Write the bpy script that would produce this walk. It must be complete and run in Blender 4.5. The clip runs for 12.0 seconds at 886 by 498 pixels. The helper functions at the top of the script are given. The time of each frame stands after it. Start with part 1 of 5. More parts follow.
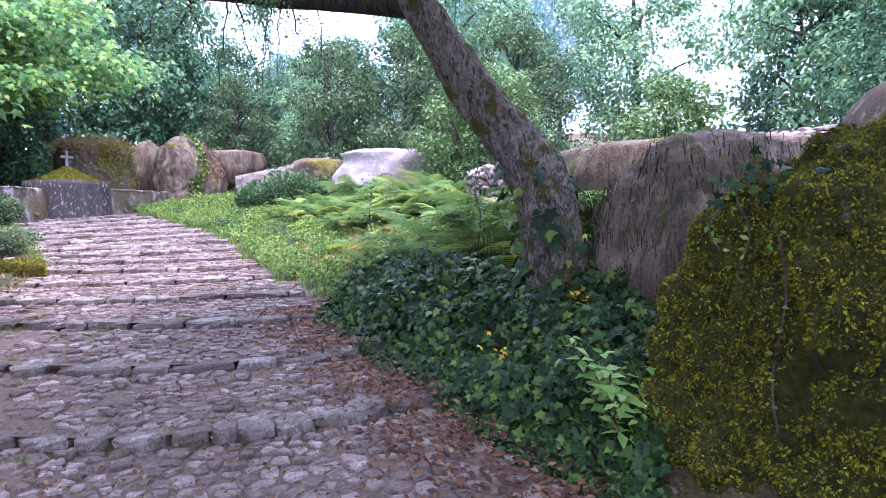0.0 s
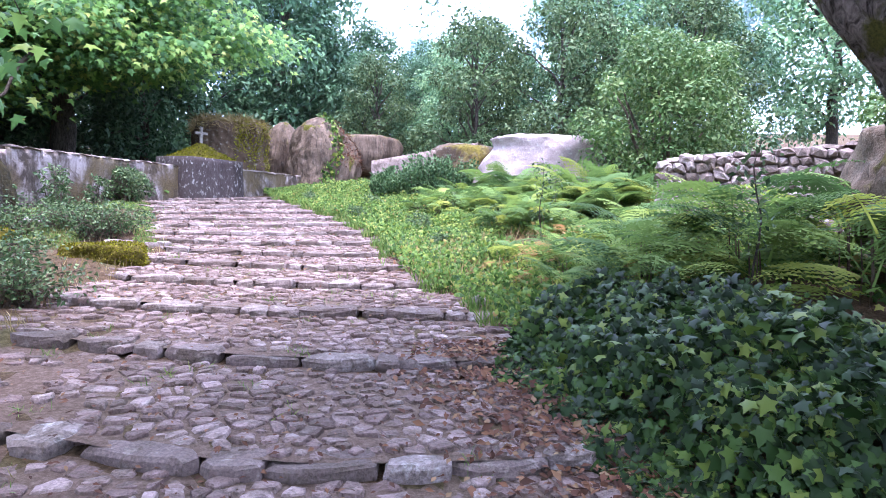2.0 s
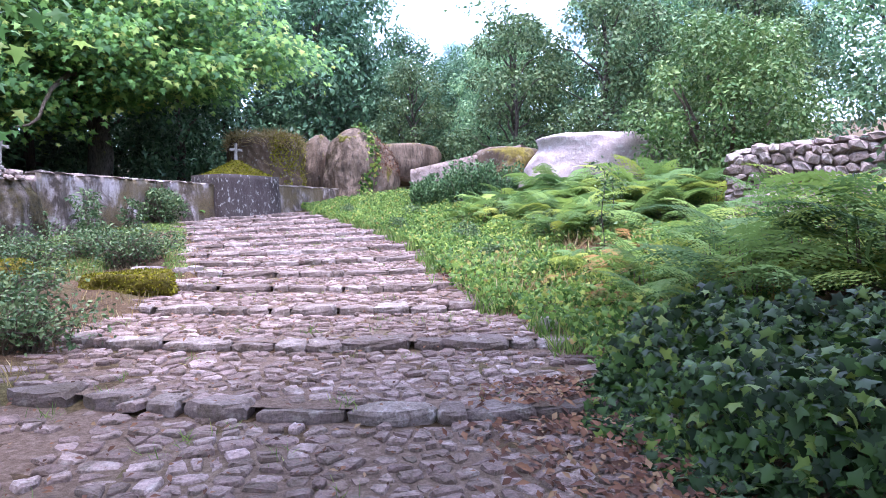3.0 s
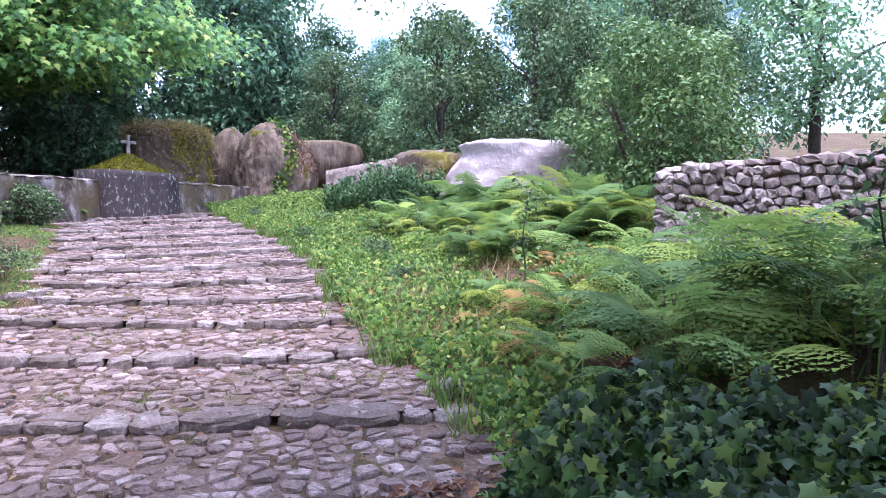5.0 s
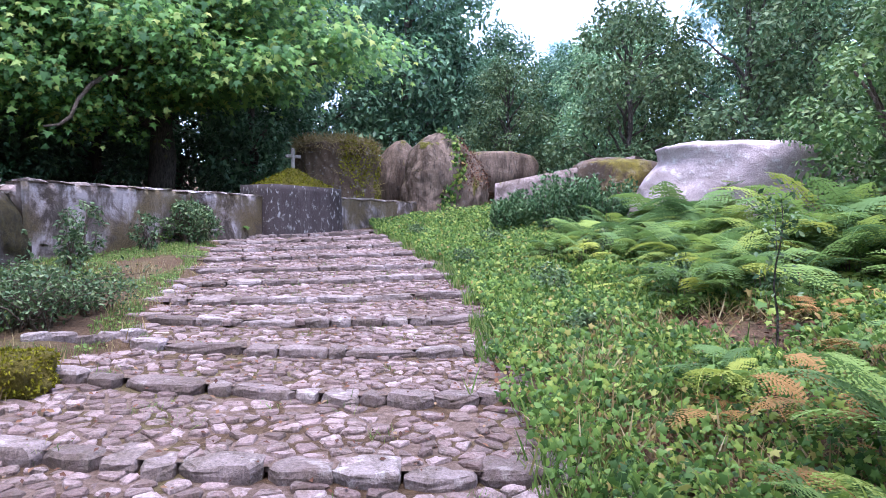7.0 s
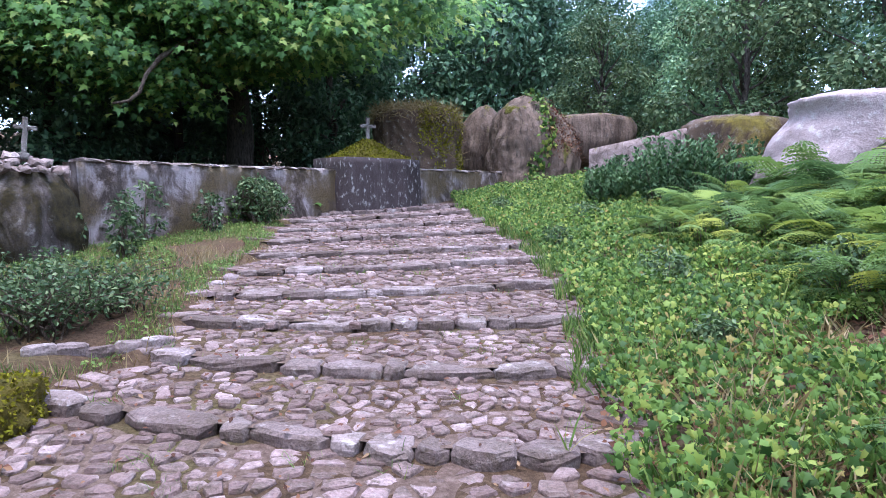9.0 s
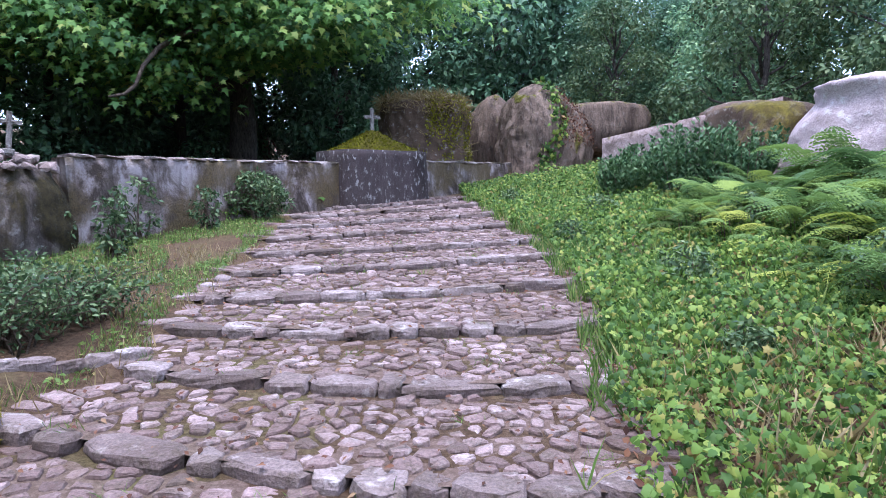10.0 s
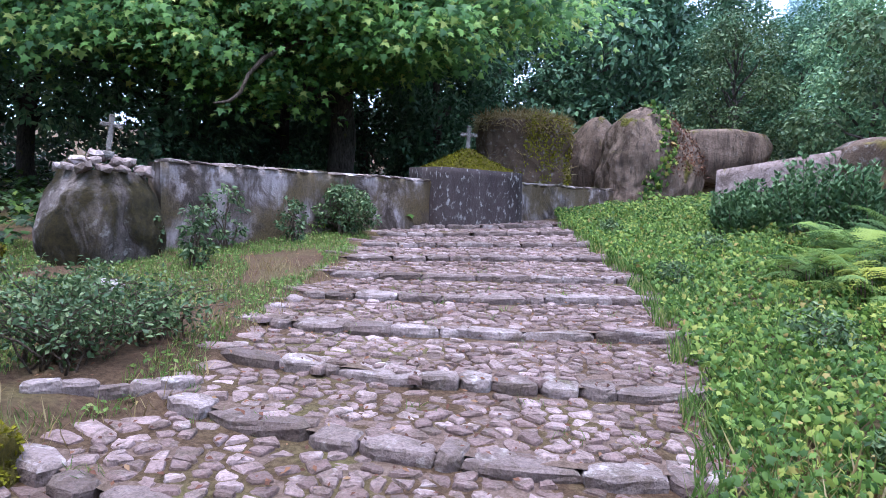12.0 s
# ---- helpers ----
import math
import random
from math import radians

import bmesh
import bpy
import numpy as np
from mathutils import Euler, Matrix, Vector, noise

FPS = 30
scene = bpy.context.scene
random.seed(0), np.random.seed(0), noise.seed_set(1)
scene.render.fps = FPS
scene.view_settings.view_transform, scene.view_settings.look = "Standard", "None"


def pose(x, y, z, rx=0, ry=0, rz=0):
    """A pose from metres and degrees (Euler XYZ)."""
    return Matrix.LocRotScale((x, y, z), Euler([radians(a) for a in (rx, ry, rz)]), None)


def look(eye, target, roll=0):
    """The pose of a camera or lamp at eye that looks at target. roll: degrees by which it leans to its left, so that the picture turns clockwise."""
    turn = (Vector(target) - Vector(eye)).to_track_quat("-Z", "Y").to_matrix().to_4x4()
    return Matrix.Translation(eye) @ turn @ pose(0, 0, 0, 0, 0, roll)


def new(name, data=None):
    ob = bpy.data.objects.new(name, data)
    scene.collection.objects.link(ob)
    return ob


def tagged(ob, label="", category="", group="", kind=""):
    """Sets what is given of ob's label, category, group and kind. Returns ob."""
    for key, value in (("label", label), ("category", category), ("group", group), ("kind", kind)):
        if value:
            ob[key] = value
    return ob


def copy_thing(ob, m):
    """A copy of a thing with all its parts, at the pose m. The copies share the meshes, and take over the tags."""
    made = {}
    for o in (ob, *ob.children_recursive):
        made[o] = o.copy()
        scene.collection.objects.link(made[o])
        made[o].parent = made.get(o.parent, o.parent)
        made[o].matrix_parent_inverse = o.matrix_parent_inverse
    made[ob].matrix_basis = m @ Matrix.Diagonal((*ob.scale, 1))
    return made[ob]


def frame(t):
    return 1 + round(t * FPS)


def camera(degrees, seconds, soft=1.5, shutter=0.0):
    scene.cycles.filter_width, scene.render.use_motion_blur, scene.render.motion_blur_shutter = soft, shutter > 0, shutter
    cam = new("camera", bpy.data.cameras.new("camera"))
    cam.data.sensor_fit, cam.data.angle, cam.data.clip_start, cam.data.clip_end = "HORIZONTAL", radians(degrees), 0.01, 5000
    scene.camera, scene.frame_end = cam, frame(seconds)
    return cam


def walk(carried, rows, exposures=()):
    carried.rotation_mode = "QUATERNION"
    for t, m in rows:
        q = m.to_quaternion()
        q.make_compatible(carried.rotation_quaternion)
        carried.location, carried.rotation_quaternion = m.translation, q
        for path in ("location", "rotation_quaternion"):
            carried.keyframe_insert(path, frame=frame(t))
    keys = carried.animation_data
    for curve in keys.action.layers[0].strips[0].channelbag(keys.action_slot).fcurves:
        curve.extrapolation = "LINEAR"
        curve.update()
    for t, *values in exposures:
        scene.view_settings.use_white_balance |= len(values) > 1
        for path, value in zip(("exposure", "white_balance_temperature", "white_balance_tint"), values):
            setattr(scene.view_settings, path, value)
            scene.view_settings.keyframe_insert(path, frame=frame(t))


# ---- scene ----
# x runs across the stair, y up along it, z up; the ground climbs about 9 cm a metre along y
cam = camera(69.0, 12.0, soft=0.65)
ROWS = [
    (0.0, -0.000, 0.000, 1.661, -36.67, -2.95, 1.46),
    (0.5, 0.267, 0.631, 1.639, -34.87, -3.52, -0.46),
    (1.0, 0.523, 1.382, 1.657, -32.30, -2.79, 0.98),
    (1.5, 0.626, 2.145, 1.634, -27.55, -2.08, -1.29),
    (2.0, 0.744, 2.625, 1.630, -25.86, -3.15, -1.55),
    (2.5, 0.891, 3.014, 1.705, -21.48, -0.05, 1.00),
    (3.0, 0.945, 3.448, 1.667, -22.53, -2.54, 1.00),
    (3.5, 1.110, 3.668, 1.756, -30.32, -5.50, -1.07),
    (3.7, 1.247, 3.797, 1.746, -31.09, -4.05, -0.31),
    (5.3, 1.792, 4.566, 1.981, -27.47, -2.85, -0.24),
    (5.5, 1.925, 4.836, 1.989, -24.35, -3.55, 1.88),
    (6.0, 2.098, 5.357, 2.022, -20.19, -1.46, -1.50),
    (6.5, 2.285, 5.885, 1.992, -15.21, -0.78, -2.51),
    (7.0, 2.444, 6.162, 2.049, -13.23, -1.89, -0.97),
    (7.5, 2.713, 6.540, 2.087, -5.41, -2.68, -0.52),
    (7.7, 2.757, 6.613, 2.133, -4.14, -2.33, -0.04),
    (9.3, 2.743, 7.505, 2.149, -5.84, -4.99, 0.39),
    (9.5, 2.813, 7.577, 2.157, -5.87, -4.79, 0.72),
    (10.0, 2.848, 7.790, 2.167, -4.49, -5.47, 0.68),
    (10.5, 2.830, 8.194, 2.185, -4.65, -6.87, 0.13),
    (11.0, 2.835, 8.371, 2.220, -1.54, -4.77, -0.94),
    (11.5, 2.900, 8.299, 2.278, 5.70, -4.41, -2.00),
    (12.0, 2.939, 8.339, 2.284, 4.08, -4.27, -2.85),
]
walk(cam, [(t, pose(x, y, z, 90 + pitch, roll, yaw)) for t, x, y, z, yaw, pitch, roll in ROWS],
     [(0.0, 1.8, 5700, 27), (2.0, 1.94, 5800, 26), (3.5, 1.66, 5800, 25), (5.5, 1.55, 5750, 26), (7.5, 1.26, 5750, 23), (9.5, 1.12, 5650, 20), (12.0, 1.1, 5600, 19)])

# ---- light ----
world = bpy.data.worlds.new("sky")
scene.world = world
world.use_nodes = True
wn = world.node_tree
sky = wn.nodes.new("ShaderNodeTexSky")
sky.sky_type, sky.sun_disc = "NISHITA", False
sky.sun_elevation, sky.sun_rotation = radians(78), radians(-158)
sky.air_density, sky.dust_density, sky.ozone_density = 1.0, 6.0, 1.0
haze = wn.nodes.new("ShaderNodeMixRGB")
haze.inputs[0].default_value = 0.8
haze.inputs[2].default_value = (11.4, 14.0, 18.8, 1)
wn.links.new(sky.outputs[0], haze.inputs[1])
wn.links.new(haze.outputs[0], wn.nodes["Background"].inputs[0])
wn.nodes["Background"].inputs[1].default_value = 0.135
sun = new("sun", bpy.data.lights.new("sun", "SUN"))
sun.data.energy, sun.data.angle, sun.data.color = 2.7, radians(24), (1.0, 0.97, 0.94)
sun.matrix_world = look((-2, -5, 26), (0, 0, 0))

# ---- materials ----


def nodes_of(name):
    m = bpy.data.materials.new(name)
    m.use_nodes = True
    t = m.node_tree
    return m, t, t.nodes["Principled BSDF"]


def add(t, kind, **values):
    n = t.nodes.new(kind)
    for k, v in values.items():
        n.inputs[k].default_value = v
    return n


def ramp(t, source, stops):
    r = t.nodes.new("ShaderNodeValToRGB")
    e = r.color_ramp.elements
    while len(e) < len(stops):
        e.new(0.5)
    for el, (p, c) in zip(e, stops):
        el.position, el.color = p, (*c, 1)
    t.links.new(source, r.inputs[0])
    return r.outputs[0]


def mix(t, fac, a, b, how="MIX"):
    n = t.nodes.new("ShaderNodeMixRGB")
    n.blend_type = how
    for i, s in enumerate((fac, a, b)):
        if isinstance(s, (int, float)):
            n.inputs[i].default_value = s
        elif isinstance(s, tuple):
            n.inputs[i].default_value = (*s, 1)
        else:
            t.links.new(s, n.inputs[i])
    return n.outputs[0]


def noise_at(t, scale, detail=6.0, rough=0.6, stretch=(1, 1, 1), warp=0.0):
    g = t.nodes.new("ShaderNodeNewGeometry")
    mp = t.nodes.new("ShaderNodeMapping")
    mp.inputs["Scale"].default_value = stretch
    t.links.new(g.outputs["Position"], mp.inputs[0])
    n = add(t, "ShaderNodeTexNoise", Scale=scale, Detail=detail, Roughness=rough, Distortion=warp)
    t.links.new(mp.outputs[0], n.inputs["Vector"])
    return n.outputs["Fac"]


def math_node(t, how, a, b, clamp=False):
    n = t.nodes.new("ShaderNodeMath")
    n.operation, n.use_clamp = how, clamp
    for i, s in enumerate((a, b)):
        if isinstance(s, (int, float)):
            n.inputs[i].default_value = s
        else:
            t.links.new(s, n.inputs[i])
    return n.outputs[0]


def up_facing(t):
    g = t.nodes.new("ShaderNodeNewGeometry")
    s = t.nodes.new("ShaderNodeSeparateXYZ")
    t.links.new(g.outputs["Normal"], s.inputs[0])
    return s.outputs[2]


def bump(t, bsdf, source, strength, distance):
    b = add(t, "ShaderNodeBump", Strength=strength, Distance=distance)
    t.links.new(source, b.inputs["Height"])
    t.links.new(b.outputs[0], bsdf.inputs["Normal"])


def random_of(t, island):
    if island:
        return t.nodes.new("ShaderNodeNewGeometry").outputs["Random Per Island"]
    return t.nodes.new("ShaderNodeObjectInfo").outputs["Random"]


def stone_mat(name, dark, light, moss=0.0, moss_scale=2.5, moss_cols=((0.045, 0.05, 0.008), (0.2, 0.17, 0.02)), island=None, streak=1.0,
              grain=60, lichen=0.25, dirt=(0.10, 0.065, 0.045), dirt_amount=0.4, up=0.5, spot=(9, 1.0), size=1.0):
    m, t, b = nodes_of(name)
    large = noise_at(t, 1.3 * size, 8, 0.65, (1, 1, streak))
    fine = noise_at(t, grain, 4, 0.7)
    col = ramp(t, large, [(0.3, dark), (0.7, light)])
    col = mix(t, 0.6, col, ramp(t, fine, [(0.3, (0.2, 0.2, 0.2)), (0.7, (0.8, 0.8, 0.8))]), "OVERLAY")
    spots = noise_at(t, spot[0], 5, 0.65, (1, 1, spot[1]))
    col = mix(t, ramp(t, spots, [(0.56, (0, 0, 0)), (0.66, (lichen,) * 3)]), col, (0.55, 0.53, 0.5))
    stain = noise_at(t, 4.2 * size, 6, 0.7, (1, 1, streak), 0.6)
    col = mix(t, ramp(t, stain, [(0.5, (0, 0, 0)), (0.68, (dirt_amount,) * 3)]), col, dirt)
    if island is not None:
        r = random_of(t, island)
        col = mix(t, 0.75, col, ramp(t, r, [(0.0, (0.2, 0.16, 0.14)), (0.35, (0.42, 0.36, 0.35)), (0.75, (0.6, 0.56, 0.56)), (1.0, (0.8, 0.78, 0.79))]), "OVERLAY")
        grime = noise_at(t, 6.5, 8, 0.72, (1, 1, 1), 0.8)
        col = mix(t, ramp(t, grime, [(0.46, (0, 0, 0)), (0.62, (0.75, 0.75, 0.75))]), col, ramp(t, fine, [(0.3, (0.035, 0.025, 0.018)), (0.7, (0.13, 0.095, 0.07))]))
    height = math_node(t, "ADD", math_node(t, "MULTIPLY", fine, 0.3), math_node(t, "MULTIPLY", spots, 1.0))
    if moss > 0:
        mm = noise_at(t, moss_scale, 7, 0.6, (1, 1, 0.6), 0.4)
        mask = math_node(t, "ADD", mm, math_node(t, "MULTIPLY", up_facing(t), 0.28 * up))
        mask = ramp(t, mask, [(0.78 - moss * 0.5, (0, 0, 0)), (0.88 - moss * 0.5, (1, 1, 1))])
        mcol = ramp(t, noise_at(t, 14, 6, 0.75), [(0.3, moss_cols[0]), (0.7, moss_cols[1])])
        col = mix(t, mask, col, mcol)
        tuft = noise_at(t, 75, 4, 0.8)
        height = math_node(t, "ADD", height, math_node(t, "MULTIPLY", math_node(t, "MULTIPLY", tuft, 2.5), mask))
    t.links.new(col, b.inputs["Base Color"])
    b.inputs["Roughness"].default_value = 0.9
    b.inputs["Specular IOR Level"].default_value = 0.25
    bump(t, b, height, 1.0, 0.03)
    return m


def leaf_mat(name, stops, gloss=0.45, through_it=0.35, island=True, patch_scale=0.7, patch_low=0.4):
    m, t, b = nodes_of(name)
    r = random_of(t, island)
    col = ramp(t, r, stops)
    patch = noise_at(t, patch_scale, 3, 0.5)
    col = mix(t, 0.5, col, ramp(t, patch, [(0.3, (patch_low, patch_low * 1.05, patch_low * 1.05)), (0.7, (0.62, 0.6, 0.52))]), "OVERLAY")
    t.links.new(col, b.inputs["Base Color"])
    b.inputs["Roughness"].default_value = gloss
    b.inputs["Specular IOR Level"].default_value = 0.18
    tr = t.nodes.new("ShaderNodeBsdfTranslucent")
    t.links.new(col, tr.inputs[0])
    ms = t.nodes.new("ShaderNodeMixShader")
    ms.inputs[0].default_value = through_it
    t.links.new(b.outputs[0], ms.inputs[1])
    t.links.new(tr.outputs[0], ms.inputs[2])
    t.links.new(ms.outputs[0], t.nodes["Material Output"].inputs[0])
    return m


def bark_mat(name, dark, light, moss=0.0, stretch=0.25):
    m, t, b = nodes_of(name)
    ridge = noise_at(t, 18, 7, 0.7, (1, 1, stretch), 1.6)
    fine = noise_at(t, 90, 4, 0.7)
    col = ramp(t, ridge, [(0.35, dark), (0.62, light)])
    if moss > 0:
        mask = ramp(t, noise_at(t, 4.5, 6, 0.65), [(0.68 - moss * 0.4, (0, 0, 0)), (0.78 - moss * 0.4, (1, 1, 1))])
        col = mix(t, mask, col, ramp(t, fine, [(0.3, (0.05, 0.05, 0.01)), (0.7, (0.17, 0.15, 0.03))]))
    t.links.new(col, b.inputs["Base Color"])
    b.inputs["Roughness"].default_value = 0.95
    b.inputs["Specular IOR Level"].default_value = 0.2
    bump(t, b, math_node(t, "ADD", ridge, math_node(t, "MULTIPLY", fine, 0.3)), 1.0, 0.09)
    return m


def soil_mat(name="soil", dark=(0.025, 0.015, 0.009), mid=(0.08, 0.05, 0.03), light=(0.155, 0.102, 0.062), green=0.4):
    m, t, b = nodes_of(name)
    big = noise_at(t, 0.8, 6, 0.6)
    fine = noise_at(t, 28, 6, 0.75)
    col = ramp(t, fine, [(0.25, dark), (0.5, mid), (0.75, light)])
    col = mix(t, ramp(t, big, [(0.5, (0, 0, 0)), (0.65, (green,) * 3)]), col, ramp(t, fine, [(0.3, (0.06, 0.06, 0.02)), (0.7, (0.2, 0.2, 0.07))]))
    t.links.new(col, b.inputs["Base Color"])
    b.inputs["Roughness"].default_value = 1.0
    b.inputs["Specular IOR Level"].default_value = 0.1
    bump(t, b, fine, 1.0, 0.03)
    return m


def plaster_mat():
    m, t, b = nodes_of("old_plaster")
    patch = noise_at(t, 2.2, 8, 0.7, (1, 1, 0.8), 0.5)
    drip = noise_at(t, 5.0, 6, 0.6, (1, 1, 0.12), 0.3)
    fine = noise_at(t, 45, 5, 0.7)
    col = ramp(t, patch, [(0.43, (0.04, 0.026, 0.018)), (0.5, (0.15, 0.115, 0.1)), (0.58, (0.33, 0.28, 0.275))])
    col = mix(t, ramp(t, drip, [(0.46, (0, 0, 0)), (0.62, (0.75, 0.75, 0.75))]), col, (0.05, 0.036, 0.027))
    warm = noise_at(t, 1.1, 5, 0.6)
    col = mix(t, ramp(t, warm, [(0.44, (0, 0, 0)), (0.56, (0.85, 0.85, 0.85))]), col, ramp(t, fine, [(0.3, (0.04, 0.03, 0.01)), (0.7, (0.13, 0.085, 0.03))]))
    col = mix(t, 0.3, col, ramp(t, fine, [(0.3, (0.3, 0.3, 0.3)), (0.7, (0.7, 0.7, 0.7))]), "OVERLAY")
    t.links.new(col, b.inputs["Base Color"])
    b.inputs["Roughness"].default_value = 0.95
    bump(t, b, math_node(t, "ADD", patch, math_node(t, "MULTIPLY", fine, 0.3)), 1.0, 0.08)
    return m


GRANITE = stone_mat("granite", (0.16, 0.135, 0.12), (0.36, 0.32, 0.30), moss=0.25, streak=0.5)
PALE = stone_mat("pale_granite", (0.2, 0.152, 0.148), (0.37, 0.295, 0.292), moss=0.1, lichen=0.4, dirt_amount=0.25)
MOSSY = stone_mat("mossy_rock", (0.045, 0.032, 0.02), (0.13, 0.1, 0.075), moss=0.95, moss_scale=2.2,
                  moss_cols=((0.012, 0.01, 0.002), (0.1, 0.09, 0.005)), up=0.6)
BROWN = stone_mat("brown_rock", (0.04, 0.025, 0.017), (0.22, 0.155, 0.115), moss=0.3, lichen=0.08, streak=0.22, dirt=(0.028, 0.02, 0.015), dirt_amount=0.85, up=0.5, size=2.2)
YELLOWMOSS = stone_mat("moss_yellow_rock", (0.03, 0.018, 0.011), (0.12, 0.078, 0.052), moss=0.42, moss_scale=0.9,
                       moss_cols=((0.09, 0.07, 0.012), (0.27, 0.21, 0.03)), streak=0.4, up=0.3)
PAVING = stone_mat("paving", (0.118, 0.083, 0.073), (0.268, 0.204, 0.195), moss=0.12, island=True, lichen=0.2, dirt_amount=0.6, up=0.0)
PAVING_ONE = stone_mat("paving_piece", (0.118, 0.083, 0.073), (0.268, 0.204, 0.195), moss=0.12, island=False, lichen=0.2, dirt_amount=0.6, up=0.0)
EDGING = stone_mat("edging", (0.095, 0.074, 0.064), (0.238, 0.196, 0.188), moss=0.16, island=False, lichen=0.35, dirt_amount=0.35, up=0.0)
RUBBLE = stone_mat("rubble", (0.174, 0.139, 0.121), (0.367, 0.307, 0.290), moss=0.1, island=False, lichen=0.3, dirt_amount=0.4)
COPING = stone_mat("coping", (0.145, 0.120, 0.101), (0.306, 0.272, 0.257), moss=0.2, island=False, lichen=0.5)
SHRINE = stone_mat("shrine_stone", (0.018, 0.013, 0.012), (0.086, 0.065, 0.062), moss=0.1, streak=0.25, lichen=0.4, dirt=(0.03, 0.016, 0.016), dirt_amount=0.5, up=0.0, spot=(13, 0.6))
ROOFMOSS = stone_mat("roof_moss", (0.1, 0.08, 0.04), (0.2, 0.15, 0.08), moss=1.0, moss_scale=3.0, moss_cols=((0.07, 0.06, 0.008), (0.22, 0.17, 0.02)), up=0.6)
CROSS = stone_mat("cross_stone", (0.102, 0.089, 0.076), (0.255, 0.230, 0.208), moss=0.05, lichen=0.4)
PLASTER = plaster_mat()
SOIL = soil_mat()
EARTH = soil_mat("joint_earth", (0.06, 0.038, 0.028), (0.14, 0.094, 0.073), (0.24, 0.172, 0.142), 0.1)
BARK = bark_mat("mossy_bark", (0.022, 0.014, 0.009), (0.42, 0.33, 0.285), moss=0.42, stretch=0.4)
DARKBARK = bark_mat("dark_bark", (0.02, 0.016, 0.013), (0.11, 0.09, 0.075), moss=0.2)
TWIG = bark_mat("twig_bark", (0.05, 0.035, 0.025), (0.16, 0.12, 0.09))
MAPLE = leaf_mat("maple_leaf", [(0.0, (0.05, 0.115, 0.045)), (0.45, (0.11, 0.235, 0.068)), (0.8, (0.23, 0.40, 0.10)), (1.0, (0.42, 0.46, 0.13))], 0.5, 0.5)
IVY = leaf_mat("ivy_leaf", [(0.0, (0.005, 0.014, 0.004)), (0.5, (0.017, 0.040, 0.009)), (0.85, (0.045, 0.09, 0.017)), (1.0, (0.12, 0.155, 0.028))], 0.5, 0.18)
COVER = leaf_mat("ground_ivy_leaf", [(0.0, (0.025, 0.06, 0.014)), (0.35, (0.07, 0.135, 0.028)), (0.75, (0.145, 0.23, 0.045)), (0.94, (0.27, 0.31, 0.065)), (1.0, (0.30, 0.2, 0.08))], 0.55, 0.35)
FERN = leaf_mat("fern_leaf", [(0.0, (0.055, 0.105, 0.035)), (0.4, (0.115, 0.19, 0.055)), (0.8, (0.195, 0.275, 0.065)), (1.0, (0.31, 0.33, 0.06))], 0.7, 0.4, False)
DEADFERN = leaf_mat("dead_fern", [(0.0, (0.160, 0.080, 0.024)), (1.0, (0.280, 0.160, 0.056))], 0.8, 0.2, False)
GRASS = leaf_mat("grass_blade", [(0.0, (0.05, 0.10, 0.02)), (0.6, (0.12, 0.20, 0.045)), (0.9, (0.2, 0.26, 0.07)), (1.0, (0.32, 0.25, 0.11))], 0.6, 0.35)
STRAW = leaf_mat("dry_grass", [(0.0, (0.170, 0.119, 0.051)), (0.6, (0.255, 0.187, 0.085)), (1.0, (0.357, 0.289, 0.170))], 0.8, 0.2)
LITTER = leaf_mat("dead_leaf", [(0.0, (0.040, 0.017, 0.011)), (0.5, (0.101, 0.042, 0.026)), (0.85, (0.158, 0.074, 0.040)), (1.0, (0.225, 0.146, 0.084))], 0.8, 0.1)
ROSEMARY = leaf_mat("rosemary_leaf", [(0.0, (0.03, 0.07, 0.03)), (0.6, (0.075, 0.14, 0.055)), (1.0, (0.14, 0.21, 0.10))], 0.6, 0.15)
SHRUBLEAF = leaf_mat("shrub_leaf", [(0.0, (0.03, 0.06, 0.026)), (0.6, (0.078, 0.125, 0.053)), (1.0, (0.16, 0.205, 0.095))], 0.5, 0.22)
BUSHLEAF = leaf_mat("bush_leaf", [(0.0, (0.046, 0.097, 0.031)), (0.6, (0.103, 0.176, 0.057)), (1.0, (0.204, 0.263, 0.101))], 0.4, 0.25)
OAK = leaf_mat("oak_leaf", [(0.0, (0.08, 0.16, 0.085)), (0.6, (0.185, 0.325, 0.17)), (1.0, (0.36, 0.48, 0.24))], 0.4, 0.3)
# pale bluish leaf: the haze of distance is painted into this colour
HAZELEAF = leaf_mat("haze_tinted_leaf", [(0.0, (0.16, 0.29, 0.29)), (0.6, (0.32, 0.475, 0.47)), (1.0, (0.5, 0.58, 0.6))], 0.5, 0.35)
DARKLEAF = leaf_mat("dark_leaf", [(0.0, (0.041, 0.092, 0.051)), (0.6, (0.081, 0.162, 0.090)), (1.0, (0.162, 0.263, 0.140))], 0.4, 0.2)
YELLOWLEAF = leaf_mat("yellow_leaf", [(0.0, (0.5, 0.26, 0.02)), (1.0, (0.65, 0.42, 0.05))], 0.6, 0.2)
MOSSTUFT = leaf_mat("moss_tuft", [(0.0, (0.07, 0.062, 0.005)), (0.5, (0.16, 0.15, 0.008)), (1.0, (0.27, 0.25, 0.014))], 0.9, 0.1, True, 4.0, 0.1)
DRYMOSS = leaf_mat("dry_hanging_moss", [(0.0, (0.03, 0.021, 0.014)), (0.6, (0.07, 0.051, 0.037)), (1.0, (0.12, 0.092, 0.07))], 0.9, 0.05)
